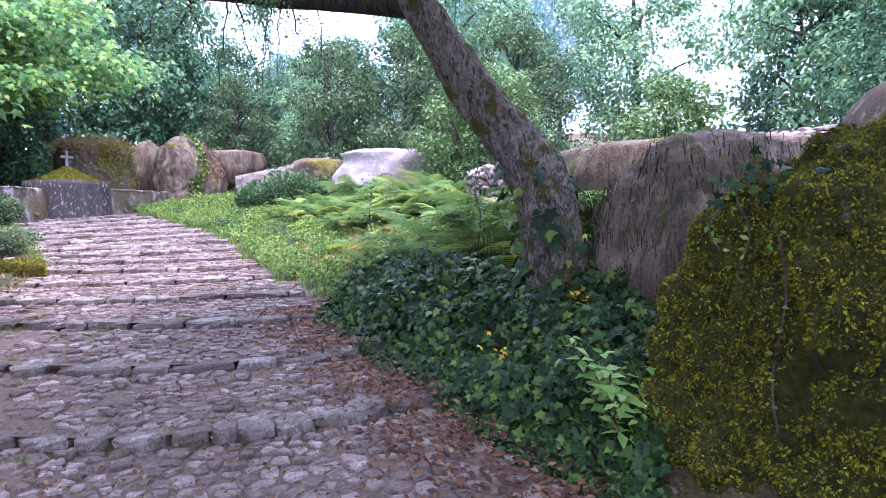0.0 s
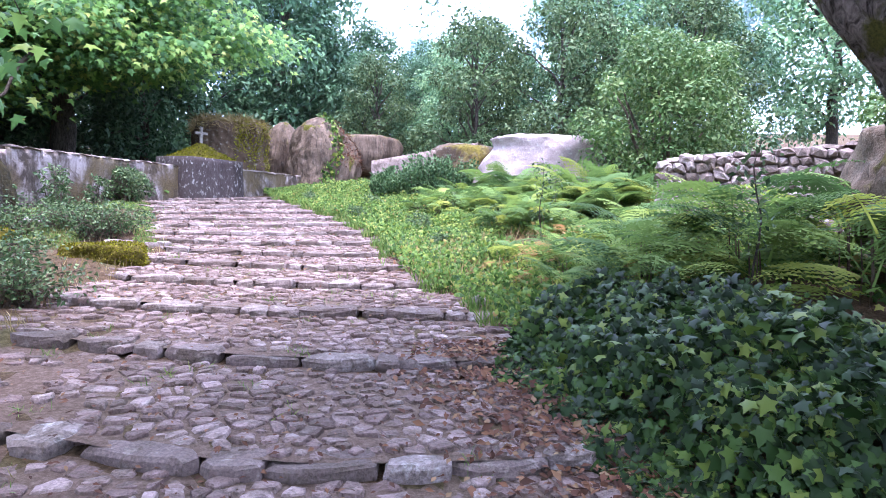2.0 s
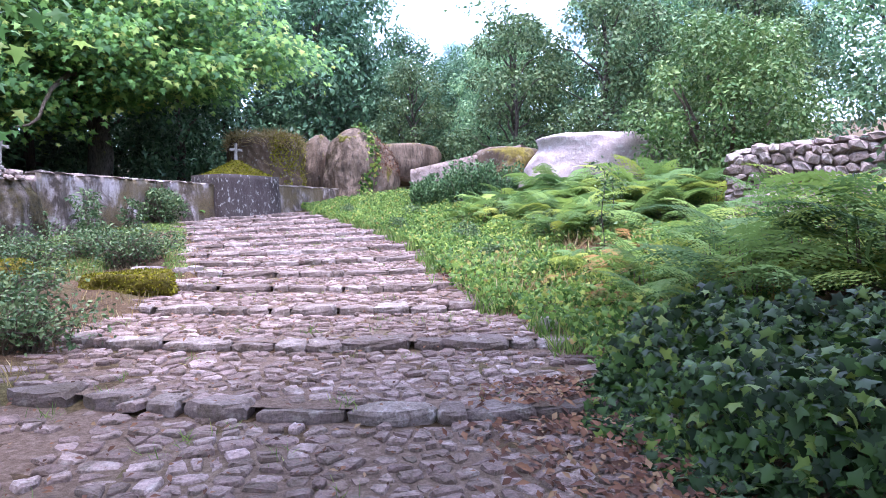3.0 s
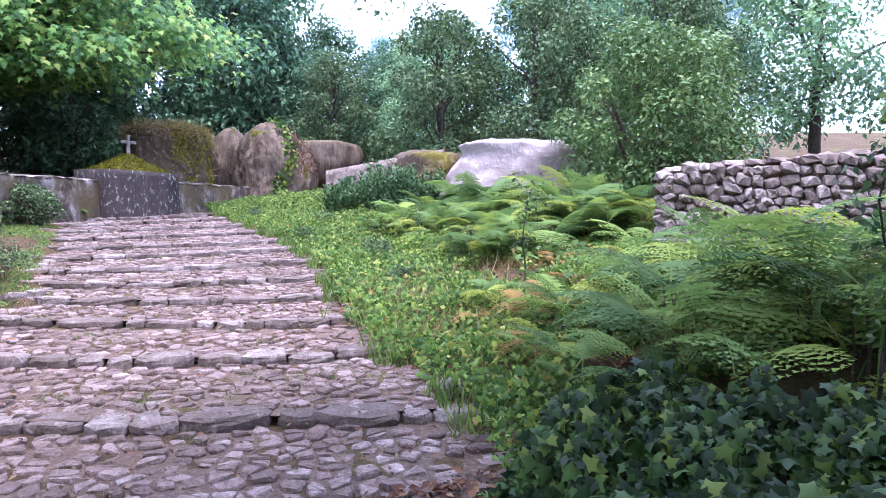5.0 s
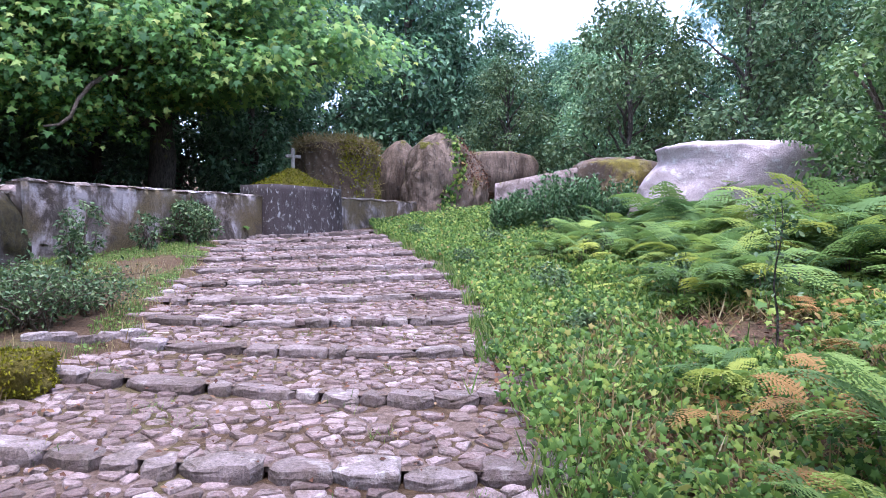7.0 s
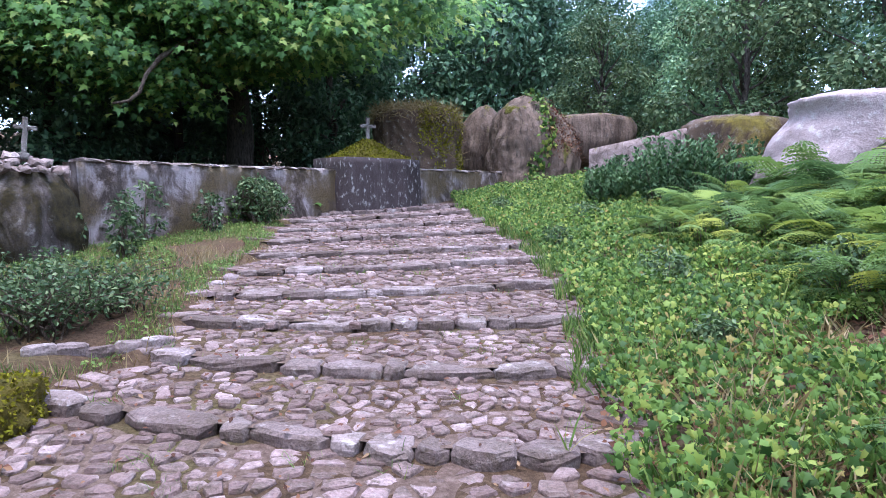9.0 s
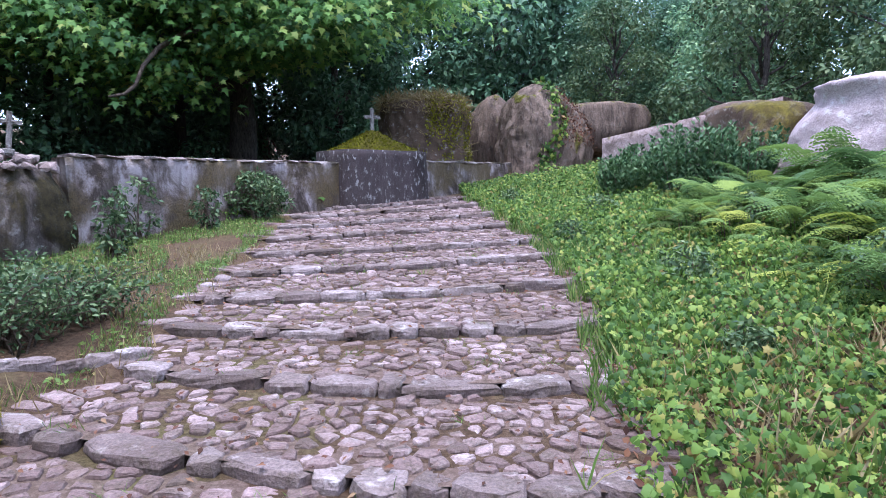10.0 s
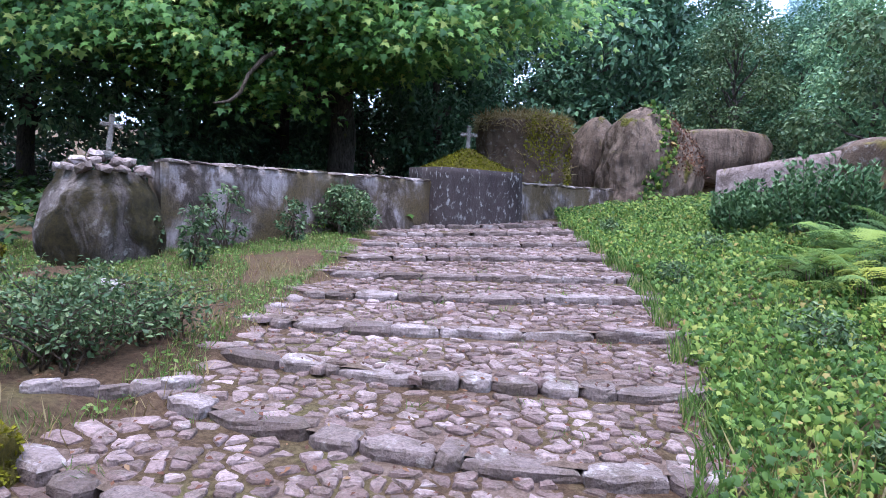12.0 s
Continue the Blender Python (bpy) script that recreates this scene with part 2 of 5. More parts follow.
PALEHERB = leaf_mat("pale_herb_leaf", [(0.0, (0.10, 0.2, 0.04)), (0.6, (0.2, 0.33, 0.08)), (1.0, (0.33, 0.42, 0.12))], 0.5, 0.35)

# ---- mesh helpers ----


def mesh_of(name, verts, faces, smooth=False):
    me = bpy.data.meshes.new(name)
    me.from_pydata([tuple(v) for v in verts], [], faces)
    if smooth:
        me.polygons.foreach_set("use_smooth", [True] * len(me.polygons))
    me.update()
    return me


def part(name, me, material, parent=None, label=""):
    """One mesh object under a thing or a part."""
    if isinstance(me, bmesh.types.BMesh):
        bm, me = me, bpy.data.meshes.new(name)
        bm.to_mesh(me)
        bm.free()
    if material and not me.materials:
        me.materials.append(material)
    ob = new(name, me)
    if parent:
        ob.parent = parent
    if label:
        ob["label"] = label
    return ob


def thing(name, label, category, at=(0, 0, 0), group="", kind="", turn=0):
    e = new(name)
    e.matrix_basis = pose(*at, 0, 0, turn)
    return tagged(e, label, category, group, kind)


def scatter(name, verts, faces, places, normals, sizes, spin=None, rng=None):
    """One mesh with a copy of a small leaf shape at each place, its face turned to the normal."""
    rng = rng or np.random.default_rng(1)
    T = np.array(verts, float)
    p, n = np.asarray(places, float), np.asarray(normals, float)
    n = n / np.maximum(np.linalg.norm(n, axis=1, keepdims=True), 1e-6)
    if spin is None:
        spin = rng.normal(size=n.shape)
    y = spin - (spin * n).sum(1, keepdims=True) * n
    y /= np.maximum(np.linalg.norm(y, axis=1, keepdims=True), 1e-6)
    x = np.cross(y, n)
    s = np.asarray(sizes, float).reshape(-1, 1, 1)
    V = (T[None, :, 0:1] * x[:, None] + T[None, :, 1:2] * y[:, None] + T[None, :, 2:3] * n[:, None]) * s + p[:, None]
    k, count = len(T), len(p)
    lengths = np.array([len(f) for f in faces])
    flat = np.concatenate([np.array(f) for f in faces])
    loops = (flat[None] + (np.arange(count) * k)[:, None]).ravel()
    totals = np.tile(lengths, count)
    me = bpy.data.meshes.new(name)
    me.vertices.add(count * k)
    me.vertices.foreach_set("co", V.ravel())
    me.loops.add(len(loops))
    me.loops.foreach_set("vertex_index", loops.astype(np.int32))
    me.polygons.add(len(totals))
    me.polygons.foreach_set("loop_start", np.concatenate([[0], np.cumsum(totals)[:-1]]).astype(np.int32))
    me.update(calc_edges=True)
    return me


def fan(outline, centre):
    n = len(outline)
    return [centre] + outline, [(0, 1 + i, 1 + (i + 1) % n) for i in range(n)]


DIAMOND = ([(0, 0, 0), (0.26, 0.42, 0.07), (0, 1, -0.08), (-0.26, 0.42, 0.07)], [(0, 1, 2), (0, 2, 3)])
BLADE = ([(-0.03, 0, 0), (0.03, 0, 0), (0.022, 0.55, 0.05), (0, 1, 0.22), (-0.022, 0.55, 0.05)], [(0, 1, 2, 4), (4, 2, 3)])
IVYLEAF = fan([(0, 0, 0), (0.36, -0.1, -0.05), (0.32, 0.2, 0), (0.56, 0.4, -0.08), (0.24, 0.52, 0), (0, 1, -0.1), (-0.24, 0.52, 0), (-0.56, 0.4, -0.08),
               (-0.32, 0.2, 0), (-0.36, -0.1, -0.05)], (0, 0.3, 0.06))
ROUNDLEAF = fan([(0, 0, 0), (0.3, -0.05, -0.04), (0.48, 0.2, 0), (0.36, 0.42, 0.02), (0.34, 0.62, -0.04), (0, 0.9, -0.08), (-0.34, 0.62, -0.04), (-0.36, 0.42, 0.02), (-0.48, 0.2, 0), (-0.3, -0.05, -0.04)], (0, 0.32, 0.07))
MAPLELEAF = fan([(0, 0, 0), (0.42, -0.08, -0.05), (0.26, 0.2, 0), (0.66, 0.42, -0.1), (0.24, 0.46, 0), (0.0, 1.05, -0.12), (-0.24, 0.46, 0), (-0.66, 0.42, -0.1),
                 (-0.26, 0.2, 0), (-0.42, -0.08, -0.05)], (0, 0.3, 0.05))
SPRAY = ([(0, 0, 0), (0.16, 0.2, 0.03), (0.30, 0.5, -0.04), (0.1, 0.55, 0.02), (0, 1, -0.1), (-0.14, 0.62, 0.02), (-0.34, 0.42, -0.04), (-0.1, 0.25, 0.03)],
         [(0, 1, 3), (1, 2, 3), (0, 3, 5), (3, 4, 5), (0, 5, 7), (7, 5, 6)])


def tube(points, radii, sides=8, rough=0.0, seed=0):
    """Vertices and faces of a tapered, slightly uneven tube along points."""
    verts, faces = [], []
    pts = [Vector(p) for p in points]
    for i, p in enumerate(pts):
        d = (pts[min(i + 1, len(pts) - 1)] - pts[max(i - 1, 0)]).normalized()
        a = d.orthogonal() if i == 0 else (a - d * a.dot(d))
        a.normalize()
        b = d.cross(a)
        for k in range(sides):
            w = 2 * math.pi * k / sides
            q = p + (a * math.cos(w) + b * math.sin(w)) * radii[i]
            r = radii[i] * (1 + rough * noise.noise(q * 2.5 / max(radii[0] * 4, 0.05) + Vector((seed, 0, 0))))
            verts.append(p + (a * math.cos(w) + b * math.sin(w)) * r)
    for i in range(len(pts) - 1):
        for k in range(sides):
            k2 = (k + 1) % sides
            faces.append((i * sides + k, i * sides + k2, (i + 1) * sides + k2, (i + 1) * sides + k))
    faces.append(tuple(range(sides))[::-1])
    faces.append(tuple((len(pts) - 1) * sides + k for k in range(sides)))
    return verts, faces


def join_tubes(tubes):
    V, F = [], []
    for v, f in tubes:
        o = len(V)
        V += v
        F += [tuple(i + o for i in q) for q in f]
    return V, F


def bend(a, b, sag, n=8, wob=0.0, seed=0):
    """Points of a curved line from a to b."""
    a, b = Vector(a), Vector(b)
    out = []
    for i in range(n):
        s = i / (n - 1)
        p = a.lerp(b, s) + Vector((0, 0, sag * 4 * s * (1 - s)))
        if wob and 0 < i:
            p += Vector((noise.noise((s * 3, seed, 0)), noise.noise((s * 3, seed, 5)), noise.noise((s * 3, seed, 9)))) * wob
        out.append(p)
    return out


# ---- the lie of the land ----
RISERS = [  # across and along: the front edge of each step
    ((0.1, 4.50), (1.2, 3.92), (2.3, 3.72)), ((0.2, 6.08), (1.3, 5.42), (2.95, 5.06)), ((0.2, 7.70), (1.5, 6.95), (3.1, 6.45)),
    ((0.3, 8.88), (1.7, 8.30), (3.7, 7.73)), ((0.8, 9.85), (2.1, 9.40), (3.55, 9.10)), ((1.0, 11.0), (2.2, 10.50), (3.5, 10.20)),
    ((1.1, 11.85), (2.1, 11.50), (4.1, 11.35)), ((1.3, 12.60), (2.8, 12.38), (4.2, 12.44)), ((1.2, 13.45), (2.8, 13.50), (4.7, 13.80)),
    ((1.2, 14.50), (2.6, 14.65), (4.4, 15.00)), ((1.2, 15.50), (2.6, 15.68), (4.5, 16.05)), ((1.1, 16.50), (2.6, 16.95), (4.7, 17.55)),
    ((1.1, 17.65), (2.6, 18.10), (4.6, 18.85)), ((1.1, 18.75), (2.6, 19.30), (4.4, 20.20)), ((1.1, 19.70), (2.6, 20.30), (4.3, 21.20))]
CURVES = [[float(c) for c in np.polyfit([p[0] for p in r], [p[1] for p in r], 2)] for r in RISERS]


def between(v, xs, ys):
    if v <= xs[0]:
        return ys[0]
    for i in range(1, len(xs)):
        if v <= xs[i]:
            return ys[i - 1] + (ys[i] - ys[i - 1]) * (v - xs[i - 1]) / (xs[i] - xs[i - 1])
    return ys[-1]


STEP = 0.062


def riser_y(i, x):
    lo, hi = RISERS[i][0][0], RISERS[i][2][0]
    xc = min(max(x, lo - 0.3), hi + 0.3)
    a, b, c = CURVES[i]
    return a * xc * xc + b * xc + c + 0.035 * noise.noise((x * 1.6, i * 7.1, 0.3))


def edge_right(y):
    return between(y, [0, 2.4, 3.8, 5, 6.5, 7.7, 9.1, 10.2, 11.4, 13, 15, 17.5, 22], [2.6, 2.68, 2.82, 3.02, 3.2, 3.75, 3.75, 3.75, 4.15, 4.5, 4.75, 4.7, 4.4])


def edge_left(y):
    return between(y, [0, 4, 6, 7.7, 8.9, 9.9, 11, 12, 14, 20], [-0.7, -0.25, 0.0, 0.0, 0.15, 0.6, 0.9, 1.15, 1.2, 1.1])


RISER_ROWS = {}


def risers_at(x):
    if x not in RISER_ROWS:
        RISER_ROWS[x] = [riser_y(i, x) for i in range(len(RISERS))]
    return RISER_ROWS[x]


def stair_z(x, y):
    ys = risers_at(round(x, 2))
    k = sum(1 for v in ys if v <= y)
    a = 0.09 * ys[k - 1] + STEP / 2 if k else None
    b = 0.09 * ys[k] - STEP / 2 if k < len(ys) else None
    if a is None:
        return b - (ys[0] - y) * 0.06
    if b is None:
        return a + (y - ys[-1]) * 0.05
    s = (y - ys[k - 1]) / max(ys[k] - ys[k - 1], 0.01)
    return a + (b - a) * s


def smooth(v):
    v = min(max(v, 0.0), 1.0)
    return v * v * (3 - 2 * v)


def land_z(x, y):
    """Height of the ground beside the stair."""
    z = 0.09 * min(max(y, -30), 26) + 0.05 * noise.noise((x * 0.7, y * 0.7, 0)) + 0.02 * noise.noise((x * 3, y * 3, 2))
    d = x - edge_right(min(max(y, 0), 22))
    if d > 0:
        z += 0.28 * smooth(d / 1.0) * smooth((8.3 - y) / 2.5)
        z += 0.22 * smooth(d / 2.5)
        z += 0.07 * min(max(x - 6, 0), 14) + 0.1 * max(0, min(x - 20, 30))
    e = edge_left(min(max(y, 0), 20)) - x
    if e > 0:
        z += 0.10 * smooth(e / 0.5) * smooth((y - 8.5) / 2) * smooth((14.5 - y) / 2) - 0.03 * min(max(e - 3, 0), 10)
    z += 0.08 * min(max(y - 26, 0), 60) + 0.05 * min(max(math.hypot(x - 3, y - 8) - 27, 0), 60) * smooth((y + 10) / 20)
    return z


def on_stair(x, y):
    return -3 < y < 22.5 and edge_left(max(y, 0)) < x < edge_right(max(y, 0))


def ground_z(x, y):
    if not -3 < y < 23:
        return land_z(x, y)
    l, r = edge_left(max(y, 0)), edge_right(max(y, 0))
    if l <= x <= r:
        return stair_z(x, y)
    d = (x - r) if x > r else (l - x)
    s = smooth(d / 0.35)
    return stair_z(min(max(x, l), r), y) * (1 - s) + land_z(x, y) * s


def lines(lo, hi, fine, far):
    out = list(np.arange(lo, hi + 1e-6, fine))
    step, v = fine, hi
    while v < far:
        step *= 1.35
        v += step
        out.append(v)
    step, v = fine, lo
    while v > -far:
        step *= 1.35
        v -= step
        out.insert(0, v)
    return out


def build_ground():
    xs, ys = lines(-3.0, 9.0, 0.12, 420), lines(-1.0, 23.0, 0.11, 420)
    verts = []
    for y in ys:
        for x in xs:
            z = ground_z(x, y)
            if on_stair(x, y):
                z = min(z, ground_z(x, y - 0.17), ground_z(x, y + 0.03)) - 0.004
            verts.append((x, y, z))
    w = len(xs)
    faces = [(j * w + i, j * w + i + 1, (j + 1) * w + i + 1, (j + 1) * w + i) for j in range(len(ys) - 1) for i in range(w - 1)]
    ob = part("ground", mesh_of("ground", verts, faces, True), SOIL)
    return tagged(ob, "brown leaf-strewn earth with thin moss beside the stair", "ground", kind="structure")


ground = build_ground()

# ---- rocks ----


def rock_mesh(name, size, seed, detail=4, rough=0.16, flat=0.0, power=2.0, skirt=False):
    """A weathered boulder: a superellipsoid worn by noise; its origin is at its base."""
    bm = bmesh.new()
    bmesh.ops.create_icosphere(bm, subdivisions=detail, radius=1)
    off = Vector((seed * 3.7, seed * 1.3, seed * 2.1))
    for v in bm.verts:
        d = v.co.normalized()
        m = (abs(d.x) ** power + abs(d.y) ** power + abs(d.z) ** power) ** (-1 / power)
        r = m * (1 + rough * noise.noise(d * 1.3 + off) + rough * 0.5 * noise.noise(d * 3.1 + off) + rough * 0.16 * noise.noise(d * 9 + off))
        r -= rough * 0.5 * max(0, 0.12 - abs(noise.noise(d * 1.9 + off * 2))) / 0.12 * 0.25
        p = d * r
        if skirt and d.z < 0:
            h = math.hypot(d.x, d.y) or 1
            p.x, p.y = p.x / h * (0.05 * h + 0.97), p.y / h * (0.05 * h + 0.97)
        if flat and p.z > flat:
            p.z = flat + (p.z - flat) * 0.25
        v.co = Vector((p.x * size[0], p.y * size[1], (p.z + 0.55) * size[2]))
    for f in bm.faces:
        f.smooth = True
    me = bpy.data.meshes.new(name)
    bm.to_mesh(me)
    bm.free()
    return me


def rock(name, x, y, top, size, seed, mat, label, turn=0, detail=4, rough=0.16, flat=0.0, power=2.0, category="boulder", skirt=False):
    """A boulder half sunk in the ground whose top reaches the height given."""
    me = rock_mesh(name, size, seed, detail, rough, flat, power, skirt)
    zs = [v.co.z for v in me.vertices]
    ob = part(name, me, mat)
    ob.matrix_basis = pose(x, y, top - max(zs), 0, 0, turn)
    return tagged(ob, label, category)




def weather(ob, depth):
    """Push each point of a rock along its normal by depth(place, normal)."""
    mw = ob.matrix_basis
    shifts = [v.normal * depth(mw @ v.co, v.normal) for v in ob.data.vertices]
    for v, d in zip(ob.data.vertices, shifts):
        v.co += d
    ob.data.update()


def cushions(q, n):
    """Moss in cushions of two sizes with deep gaps between them."""
    a = noise.voronoi(q * 4.2)[0][0]
    b = noise.voronoi(q * 11.0)[0][0]
    return 0.2 * (0.4 - a) + 0.085 * (0.4 - b) + 0.06 * noise.noise(q * 1.6)


def flutes(q, n):
    """Shallow runnels worn down the face of a boulder."""
    w = q.x * 0.8 - q.y * 0.6
    return 0.07 * noise.noise((w * 3.0, q.z * 0.35, 2)) + 0.04 * abs(noise.noise((w * 8.0, q.z * 0.6, 5))) + 0.012 * noise.noise(q * 14)


moss_boulder = rock("mossy_boulder", 4.27, 0.78, 2.32, (1.3, 1.3, 1.8), 3, MOSSY, "tall granite boulder covered in thick yellow-green moss beside the stair", 10, 6, 0.16, 0, 2.5, skirt=True)
moss_shoulder = rock("mossy_boulder", 3.74, 1.83, 1.88, (0.74, 0.7, 1.55), 9, MOSSY, "narrow mossy boulder leaning between the moss-covered and the streaked boulder", 20, 6, 0.14, 0, 2.4, skirt=True)
brown_boulder = rock("brown_boulder", 5.6, 3.28, 2.42, (1.22, 1.08, 1.6), 8, BROWN, "rounded grey-brown granite boulder with dark vertical streaks", -25, 6, 0.12, 0, 2.0, skirt=True)
for ob in (moss_boulder, moss_shoulder):
    weather(ob, cushions)
weather(brown_boulder, flutes)
rock("flat_boulder", 8.0, 5.0, 2.62, (1.7, 1.0, 1.1), 5, BROWN, "long low grey rock with a flat mossy top behind the boulders", -60, 5, 0.14, 0.55, 2.8)
rock("back_boulder", 7.1, 2.0, 2.85, (1.2, 1.0, 1.4), 6, YELLOWMOSS, "mossy grey boulder behind the moss-covered boulder", 20, 4, 0.15)
column_boulder = rock("column_boulder", 3.72, 24.9, 4.45, (1.12, 0.95, 1.55), 11, YELLOWMOSS, "upright brown boulder with yellow moss behind the wall", 0, 6, 0.17, 0.6, 3.0)
rock("dark_boulder", 5.85, 27.2, 4.9, (0.85, 0.9, 1.35), 12, BROWN, "dark rounded brown boulder wedged between two larger boulders", 15, 5, 0.12)
ivy_boulder = rock("ivy_boulder", 6.95, 25.4, 4.9, (1.3, 1.1, 1.75), 13, BROWN, "large pointed grey-brown boulder with ivy creeping up it", 20, 6, 0.13, 0, 2.2)
rock("shelf_boulder", 8.75, 26.2, 4.55, (1.4, 0.8, 1.0), 14, BROWN, "low flat-topped brown rock with dry moss beside the pointed boulder", -10, 4, 0.14, 0.4)
rock("mossy_ledge_boulder", 9.0, 18.2, 3.5, (0.95, 0.9, 1.1), 16, YELLOWMOSS, "brown mossy rock at the end of the low stone wall", 30, 5, 0.18, 0.5, 2.8)
for ob in (column_boulder, ivy_boulder):
    weather(ob, lambda q, n: 0.06 * noise.noise(q * 1.1) + 0.03 * noise.noise(q * 4) + 0.025 * noise.noise(q * 10))


slab = rock("pale_slab_boulder", 9.95, 16.0, 3.62, (1.42, 1.0, 1.25), 27, PALE, "big pale pinkish granite boulder with a flat top above the ferns", -36, 5, 0.15, 0.55, 2.7, skirt=True)
# on one side a small lip, a hollow neck below it and a spreading foot
for v in slab.data.vertices:
    h, side = v.co.z / 1.25, smooth(-v.co.x / 1.1)
    k = 1 + side * (0.04 * math.exp(-((h - 1.15) / 0.1) ** 2) - 0.08 * math.exp(-((h - 0.95) / 0.14) ** 2) + 0.15 * smooth((0.95 - h) / 0.6))
    v.co.x, v.co.y = v.co.x * k, v.co.y * k
weather(slab, lambda q, n: 0.05 * noise.noise(q * 2.2) + 0.02 * noise.noise(q * 6))
rock("moss_stone", 0.5, 10.78, 1.2, (0.44, 0.31, 0.22), 21, ROOFMOSS, "low stone under yellow-green moss at the edge of the stair", 15, 4, 0.16, 0.5, 2.6, "stone")
rock("moss_stone", -0.95, 11.05, 1.36, (0.55, 0.4, 0.26), 22, ROOFMOSS, "low stone under yellow-green moss among the thorny shrubs", 0, 4, 0.16, 0.5, 2.6, "stone")
rock("moss_stone", -2.6, 14.6, 1.62, (0.5, 0.35, 0.22), 23, ROOFMOSS, "low moss-grown stone in the grass", 0, 4, 0.16, 0.5, 2.6, "stone")
for ob in [o for o in bpy.data.objects if o.name.startswith("moss_stone")]:
    weather(ob, lambda q, n: 0.05 * (0.4 - noise.voronoi(q * 5)[0][0]) + 0.02 * noise.noise(q * 9))
rock("bare_stone", -0.55, 14.0, 1.42, (0.2, 0.14, 0.09), 24, GRANITE, "small bare brown stone in the grass", 0, 3, 0.2, 0, 2, "stone")
rock("white_stone", 3.78, 8.05, 0.86, (0.1, 0.09, 0.09), 25, GRANITE, "small pale stone at the end of a step", 0, 3, 0.2, 0, 2, "stone")
for n, (x, y, s, tint) in enumerate([(4.05, 9.35, 0.13, BROWN), (4.0, 8.75, 0.11, BROWN), (4.2, 9.9, 0.08, GRANITE), (3.35, 6.1, 0.1, GRANITE), (1.15, 14.3, 0.09, PALE), (1.1, 13.95, 0.07, PALE)]):
    rock("loose_stone", x, y, ground_z(x, y) + s * 0.7, (s, s * 0.8, s * 0.6), 30 + n, tint, "small loose stone lying at the edge of the stair", n * 40, 3, 0.2, 0, 2, "stone")


def moss_cover(ob, count, size, seed):
    """Small sprigs standing out of a rock's upper and front faces."""
    rng = np.random.default_rng(seed)
    me = ob.data
    mw = ob.matrix_basis
    P, N = [], []
    polys = [p for p in me.polygons if p.center.z > -0.3]
    areas = np.array([p.area for p in polys])
    for i in rng.choice(len(polys), count, p=areas / areas.sum()):
        p = polys[i]
        w = rng.dirichlet(np.ones(len(p.vertices)))
        c = sum((me.vertices[v].co * float(k) for v, k in zip(p.vertices, w)), Vector())
        q = mw @ c
        if noise.noise(q * 1.7) + 0.35 * noise.noise(q * 6) + 0.35 * p.normal.z < -0.55 or noise.voronoi(q * 11.0)[0][0] > 0.8:
            continue
        P.append(c)
        N.append(p.normal)
    P, N = np.array(P), np.array(N)
    lean = N * 0.5 + rng.normal(size=N.shape) * 0.6 + np.array([0, 0, -0.25])
    side = np.cross(lean, rng.normal(size=N.shape))
    me2 = scatter("moss", *DIAMOND, P, side, rng.uniform(0.5, 1.2, len(P)) * size, spin=lean + N * 0.4, rng=rng)
    return part("moss", me2, MOSSTUFT, ob, "thick tufted yellow-green moss")


moss_cover(moss_boulder, 170000, 0.026, 4)
moss_cover(moss_shoulder, 80000, 0.026, 5)
for ob in [o for o in bpy.data.objects if o.name.startswith("moss_stone")]:
    moss_cover(ob, 6000, 0.03, 6)


def dress(ob, name, label, count, size, shape, mat, seed, where, hang=-0.3):
    """Grass or leaves growing on the part of a rock that where(place, normal) picks."""
    rng = np.random.default_rng(seed)
    polys = [p for p in ob.data.polygons if where(ob.matrix_basis @ p.center, p.normal)]
    P, N, S = [], [], []
    for i in rng.integers(0, len(polys), count):
        p = polys[i]
        P.append(p.center + Vector(rng.normal(size=3) * 0.05) + p.normal * 0.02)
        N.append(np.array(p.normal) + rng.normal(size=3) * 0.5)
        S.append(np.array(p.normal) * (0.6 if hang > -1 else 0.15) + rng.normal(size=3) * (0.6 if hang > -1 else 0.22) + np.array([0, 0, hang]))
    if shape is BLADE:
        N = np.cross(np.array(S), rng.normal(size=(count, 3)))
    return part(name, scatter(name, *shape, P, N, rng.uniform(size[0], size[1], count), spin=np.array(S), rng=rng), mat, ob, label)


dress(brown_boulder, "hanging_moss", "dry brown moss hanging down the boulder in strands", 12000, (0.08, 0.24), BLADE, DRYMOSS, 8, lambda q, n: n.z < 0.75, -1.6)
dress(column_boulder, "dry_grass", "dry reddish grass on the boulder's top", 5200, (0.1, 0.34), BLADE, STRAW, 3, lambda q, n: n.z > 0.4 or (n.z > 0.0 and q.z > 4.05))
dress(column_boulder, "moss", "yellow moss patch", 6000, (0.04, 0.09), DIAMOND, MOSSTUFT, 5, lambda q, n: n.y < 0.3 and (n.x > 0.35 or (q.x > 3.75 and q.z > 3.4)))
dress(ivy_boulder, "ivy", "green ivy creeping up the boulder", 650, (0.08, 0.16), IVYLEAF, COVER, 6, lambda q, n: n.y < 0 and abs(q.x - 6.95 - 0.25 * math.sin(q.z * 2)) < 0.2)
dress(ivy_boulder, "dry_creeper", "reddish withered creeper", 1500, (0.05, 0.1), DIAMOND, LITTER, 7, lambda q, n: n.y < 0.2 and q.x > 7.2 and q.z > 3.2)

# ---- the enclosure wall, the shrine and the round pillar ----


